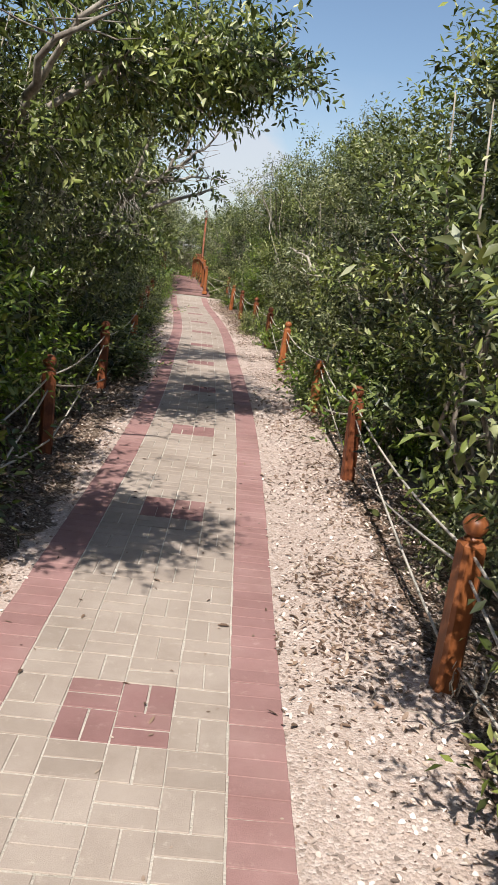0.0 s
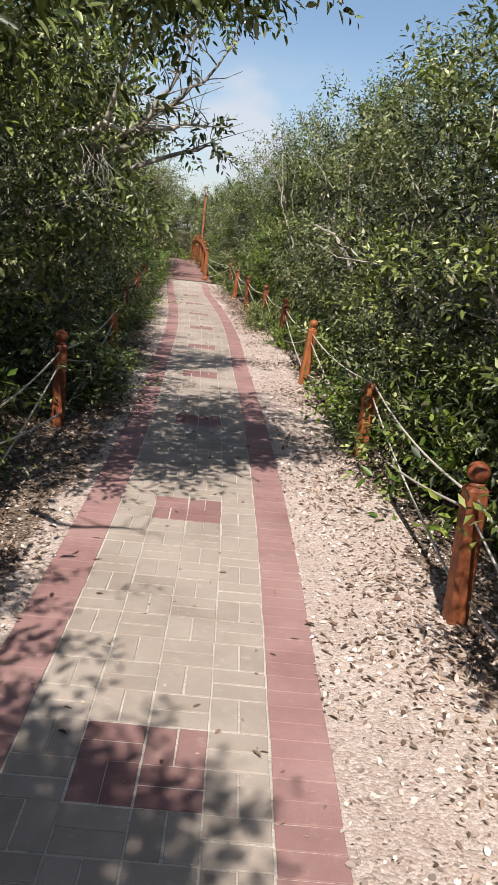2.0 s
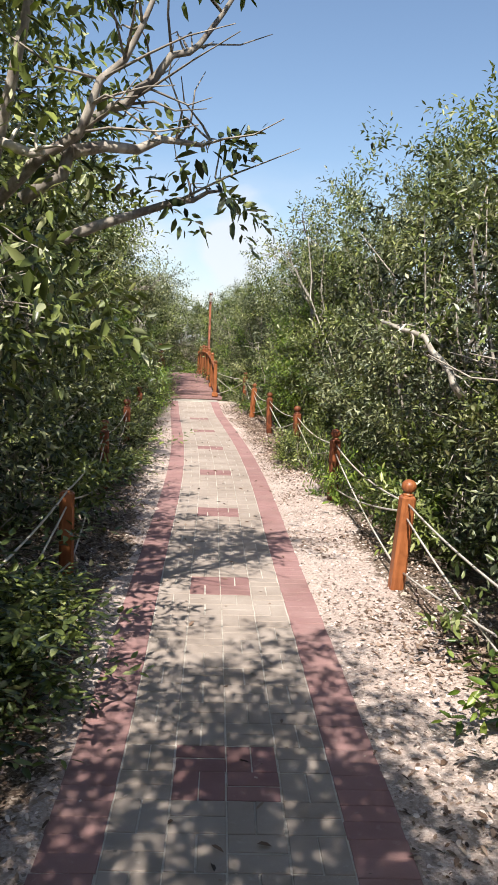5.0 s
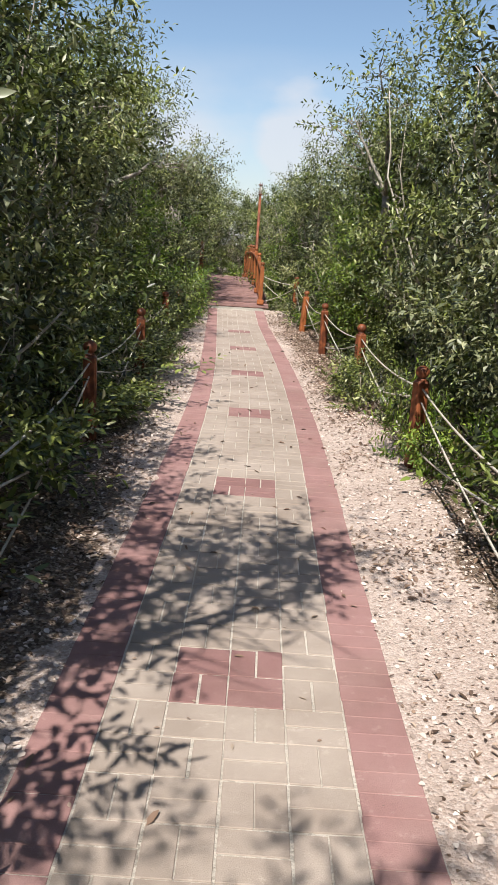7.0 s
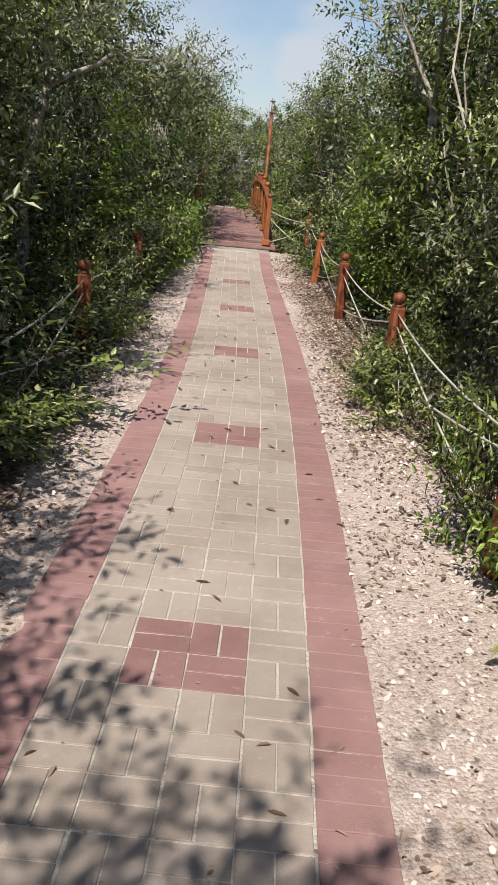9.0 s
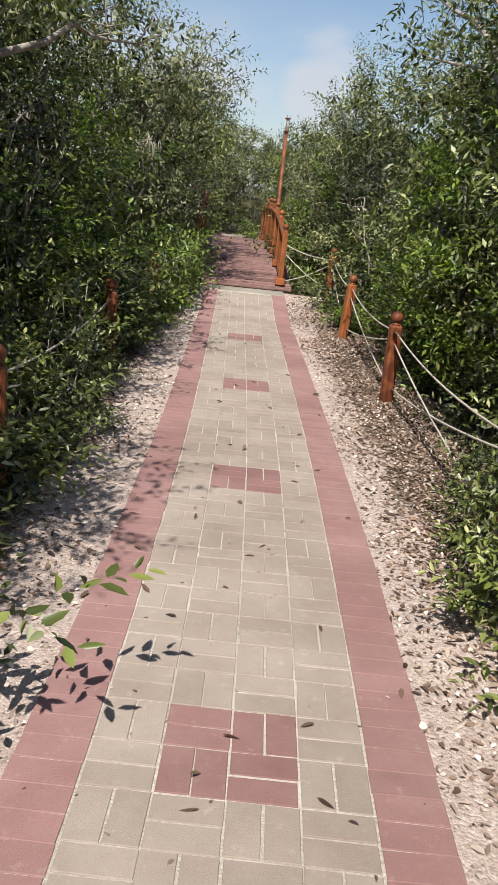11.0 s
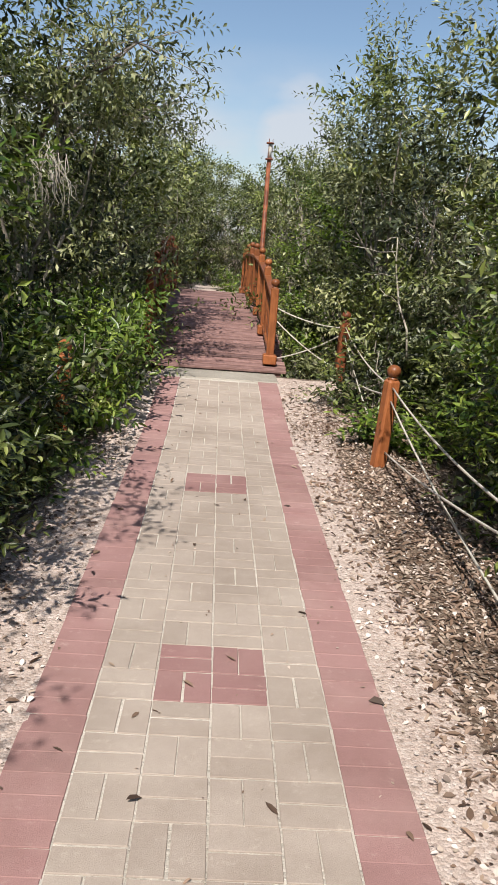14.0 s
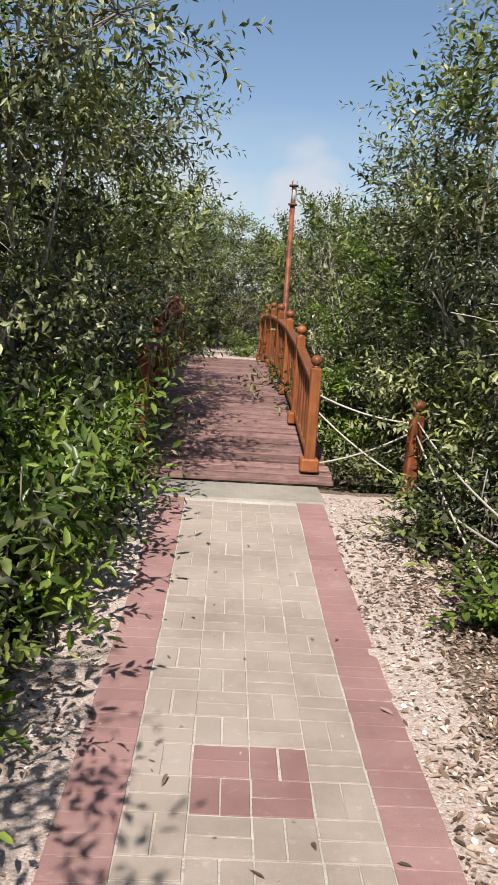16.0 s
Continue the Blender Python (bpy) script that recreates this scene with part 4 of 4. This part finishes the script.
def scatter(name, seed, count, place, size, wide, material, label, category, lift=0.006, curl=0.3):
    r = np.random.default_rng(seed)
    spots = []
    while len(spots) < count:
        x, y = place(r)
        spots.append((x, y, (path_z(y) if abs(x - centre(y)) < 0.61 else ground_z(x, y)) + lift))
    p = np.array(spots)
    a = r.uniform(0, 6.28, count)
    tilt = r.normal(0, curl, (count, 2))
    d = unit(np.stack([np.cos(a), np.sin(a), tilt[:, 0]], 1))
    s = unit(np.stack([-np.sin(a), np.cos(a), tilt[:, 1]], 1))
    ln = (size * r.uniform(0.5, 1.25, count))[:, None]
    wd = ln * wide * r.uniform(0.7, 1.2, count)[:, None]
    up = np.array((0, 0, 1.0))
    bend = ln * r.uniform(0.0, 0.22, count)[:, None]
    v = np.stack([p - d * ln / 2, p - d * ln * 0.2 + s * wd / 2 + up * bend, p + d * ln * 0.2 + s * wd * 0.42 + up * bend, p + d * ln / 2, p + d * ln * 0.2 - s * wd * 0.42 + up * bend * 0.6, p - d * ln * 0.2 - s * wd / 2 + up * bend * 0.6], 1)
    low_z = v[:, :, 2].min(1)
    v[:, :, 2] += np.maximum(0, p[:, 2] - lift + 0.002 - low_z)[:, None]
    i = np.arange(count)[:, None] * 6
    f = np.concatenate([i + np.array([[0, 1, 2, 3]]), i + np.array([[0, 3, 4, 5]])], 0)
    ob = new(name, arrays_mesh(name, v.reshape(-1, 3), f, material))
    tagged(ob, label, category, kind="stuff")


def verge(r):
    y = r.uniform(0.5, 27.0)
    c = centre(y)
    if r.uniform() < 0.62:
        edge = right_line(y) + 0.5
        return c + 0.60 + (edge - c - 0.60) * r.beta(1.25, 1.0), y
    edge = left_line(y) - 0.5
    return c - 0.60 - (c - 0.60 - edge) * r.beta(1.2, 1.0), y


def clumped(r):
    """Leaves gather against the shrubs, thick in some stretches and thin in others."""
    while True:
        x, y = verge(r)
        if x > centre(y):
            out = (x - centre(y) - 0.60) / max(0.2, right_line(y) - centre(y) - 0.60)
            thick = 0.35 + 0.75 * smooth(16.5, 18.5, y) * (1 - smooth(25, 27, y)) - 0.32 * smooth(10.5, 12.5, y) * (1 - smooth(15, 17, y))
        else:
            out = (centre(y) - 0.60 - x) / max(0.2, centre(y) - 0.60 - left_line(y))
            thick = 0.60 + 0.25 * (1 - smooth(8, 11, y)) - 0.20 * smooth(17, 19, y)
        near = smooth(0.0, 0.75, out)
        if 0.9 * noise.noise(Vector((x * 1.3, y * 0.8, 3.0))) + thick * (0.25 + near) > r.uniform(0.0, 1.1):
            return x, y


def under(r):
    y = r.uniform(-1, 27.0)
    return (right_line(y) + r.uniform(0.0, 1.3), y) if r.uniform() < 0.5 else (left_line(y) - r.uniform(-0.1, 1.2), y)


def on_path(r):
    y = r.uniform(0.5, 26)
    return centre(y) + r.uniform(-0.6, 0.6), y


scatter("shell_chips", 51, 29000, verge, 0.024, 0.72, m_chip, "crushed pale shell chips strewn over the verge", "shells", 0.003, 0.34)
scatter("leaf_litter", 52, 17000, clumped, 0.046, 0.36, m_dead, "dry brown leaves strewn over the shell verge", "leaves")
scatter("dry_leaf_litter", 58, 25000, clumped, 0.036, 0.42, m_dry, "bleached dry leaf pieces strewn over the shell verge", "leaves", 0.005, 0.35)
scatter("leaf_litter", 53, 15000, clumped, 0.022, 0.6, m_dead, "dry brown leaf scraps on the verge", "leaves")
scatter("leaf_scraps", 57, 9000, verge, 0.015, 0.75, m_dead, "small dark seeds and leaf scraps among the shells", "leaves")
scatter("leaf_litter", 54, 6500, under, 0.055, 0.42, m_dead, "dry leaves heaped under the shrubs", "leaves", 0.012, 0.5)
scatter("fallen_leaves", 55, 190, on_path, 0.050, 0.30, m_dead, "few dry curled leaves lying on the paving", "leaves", 0.004, 0.2)
scatter("fallen_scraps", 56, 420, on_path, 0.018, 0.5, m_dry, "small dry leaf scraps on the paving", "leaves", 0.003, 0.2)

# ---------------------------------------------------------------- paving, piece by piece
U = 0.2          # one square of two pavers
V = 2.339 / 12   # its length along the walk


def paver_mesh(name, w, l, material, gap):
    bm = bmesh.new()
    hw, hl, c = w / 2 - gap / 2, l / 2 - gap / 2, 0.002
    top = [bm.verts.new((sx * (hw - c), sy * (hl - c), 0)) for sx, sy in ((-1, -1), (1, -1), (1, 1), (-1, 1))]
    rim = [bm.verts.new((sx * hw, sy * hl, -0.002)) for sx, sy in ((-1, -1), (1, -1), (1, 1), (-1, 1))]
    foot = [bm.verts.new((sx * hw, sy * hl, -0.03)) for sx, sy in ((-1, -1), (1, -1), (1, 1), (-1, 1))]
    bm.faces.new(top)
    for i in range(4):
        j = (i + 1) % 4
        bm.faces.new((rim[i], rim[j], top[j], top[i]))
        bm.faces.new((foot[i], foot[j], rim[j], rim[i]))
    return mesh_of(name, bm, material)


paving = tagged(new("pavement_walk"), "walk of sand-grey concrete pavers in basket weave with red squares", "paving", kind="structure")
border = tagged(new("pavement_border"), "rose-red concrete paver borders along both edges of the walk", "paving", kind="structure")
protos = {}
for colour, sep, joined, gap in (("grey", m_grey, m_grey_joined, 0.0065), ("red", m_red, m_red_joined, 0.0065), ("rose", m_rose, m_rose_joined, 0.0018)):
    for kind, w, l in (("across", U, V / 2), ("along", U / 2, V)):
        protos[colour, kind] = (paver_mesh("paver", w, l, sep, gap), joined)
rng = np.random.default_rng(9)
rest = {"grey": ([], []), "red": ([], []), "edge": ([], [])}


def lay(colour, kind, u, s, single, parent, store):
    me, _ = protos[colour, kind]
    k = slope(s)
    m = pose(centre(s) + u / math.sqrt(1 + k * k) + rng.normal(0, 0.0012), s - u * k + rng.normal(0, 0.0012), path_z(s) + rng.normal(0, 0.0006), math.degrees(math.atan((path_z(s + 0.1) - path_z(s - 0.1)) / 0.2)) + rng.normal(0, 0.22), rng.normal(0, 0.25),
             -math.degrees(math.atan(k)) + rng.normal(0, 0.45))
    if single:
        ob = new("paver", me)
        ob.parent = parent
        ob.matrix_basis = m
    else:
        vs, fs = rest[store]
        n0 = len(vs)
        vs.extend(m @ v.co for v in me.vertices)
        fs.extend(tuple(n0 + i for i in p.vertices) for p in me.polygons)


first = 2.579 + V - 12 * V * 4
count_rows = int((25.78 * S - first) / V)
singles = 0
for i in range(count_rows):
    s = first - V / 2 + (i + 1) * V
    if s < -4.5:
        continue
    # rows 11 and 12 of each dozen hold the red square
    phase = i % 12
    for j in range(4):
        red = phase in (10, 11) and j in (1, 2) and s < 24.4 * S
        across = (i + j) % 2 == 0
        single = 12.6 < s < 20.2 and singles < 300
        colour = "red" if red else "grey"
        u0 = (j - 1.5) * U
        if across:
            spots = [("across", u0, s - V / 4), ("across", u0, s + V / 4)]
        else:
            spots = [("along", u0 - U / 4, s), ("along", u0 + U / 4, s)]
        for kind, u, ss in spots:
            lay(colour, kind, u, ss, single, paving, colour)
            singles += single
s, edges = -4.5, 0
while s < 25.8 * S:
    for side in (-1, 1):
        single = 12.6 < s < 20.0 and edges < 300
        lay("rose", "across", side * (2.5 * U + 0.003), s, single, border, "edge")
        edges += single
    s += V / 2
for store, colour, parent in (("grey", "grey", paving), ("red", "red", paving), ("edge", "rose", border)):
    vs, fs = rest[store]
    me = bpy.data.meshes.new("paver_field")
    me.from_pydata(vs, [], fs)
    me.materials.append(protos[colour, "across"][1])
    ob = new("paver_field", me)
    ob.parent = parent
    tagged(ob, kind="stuff")
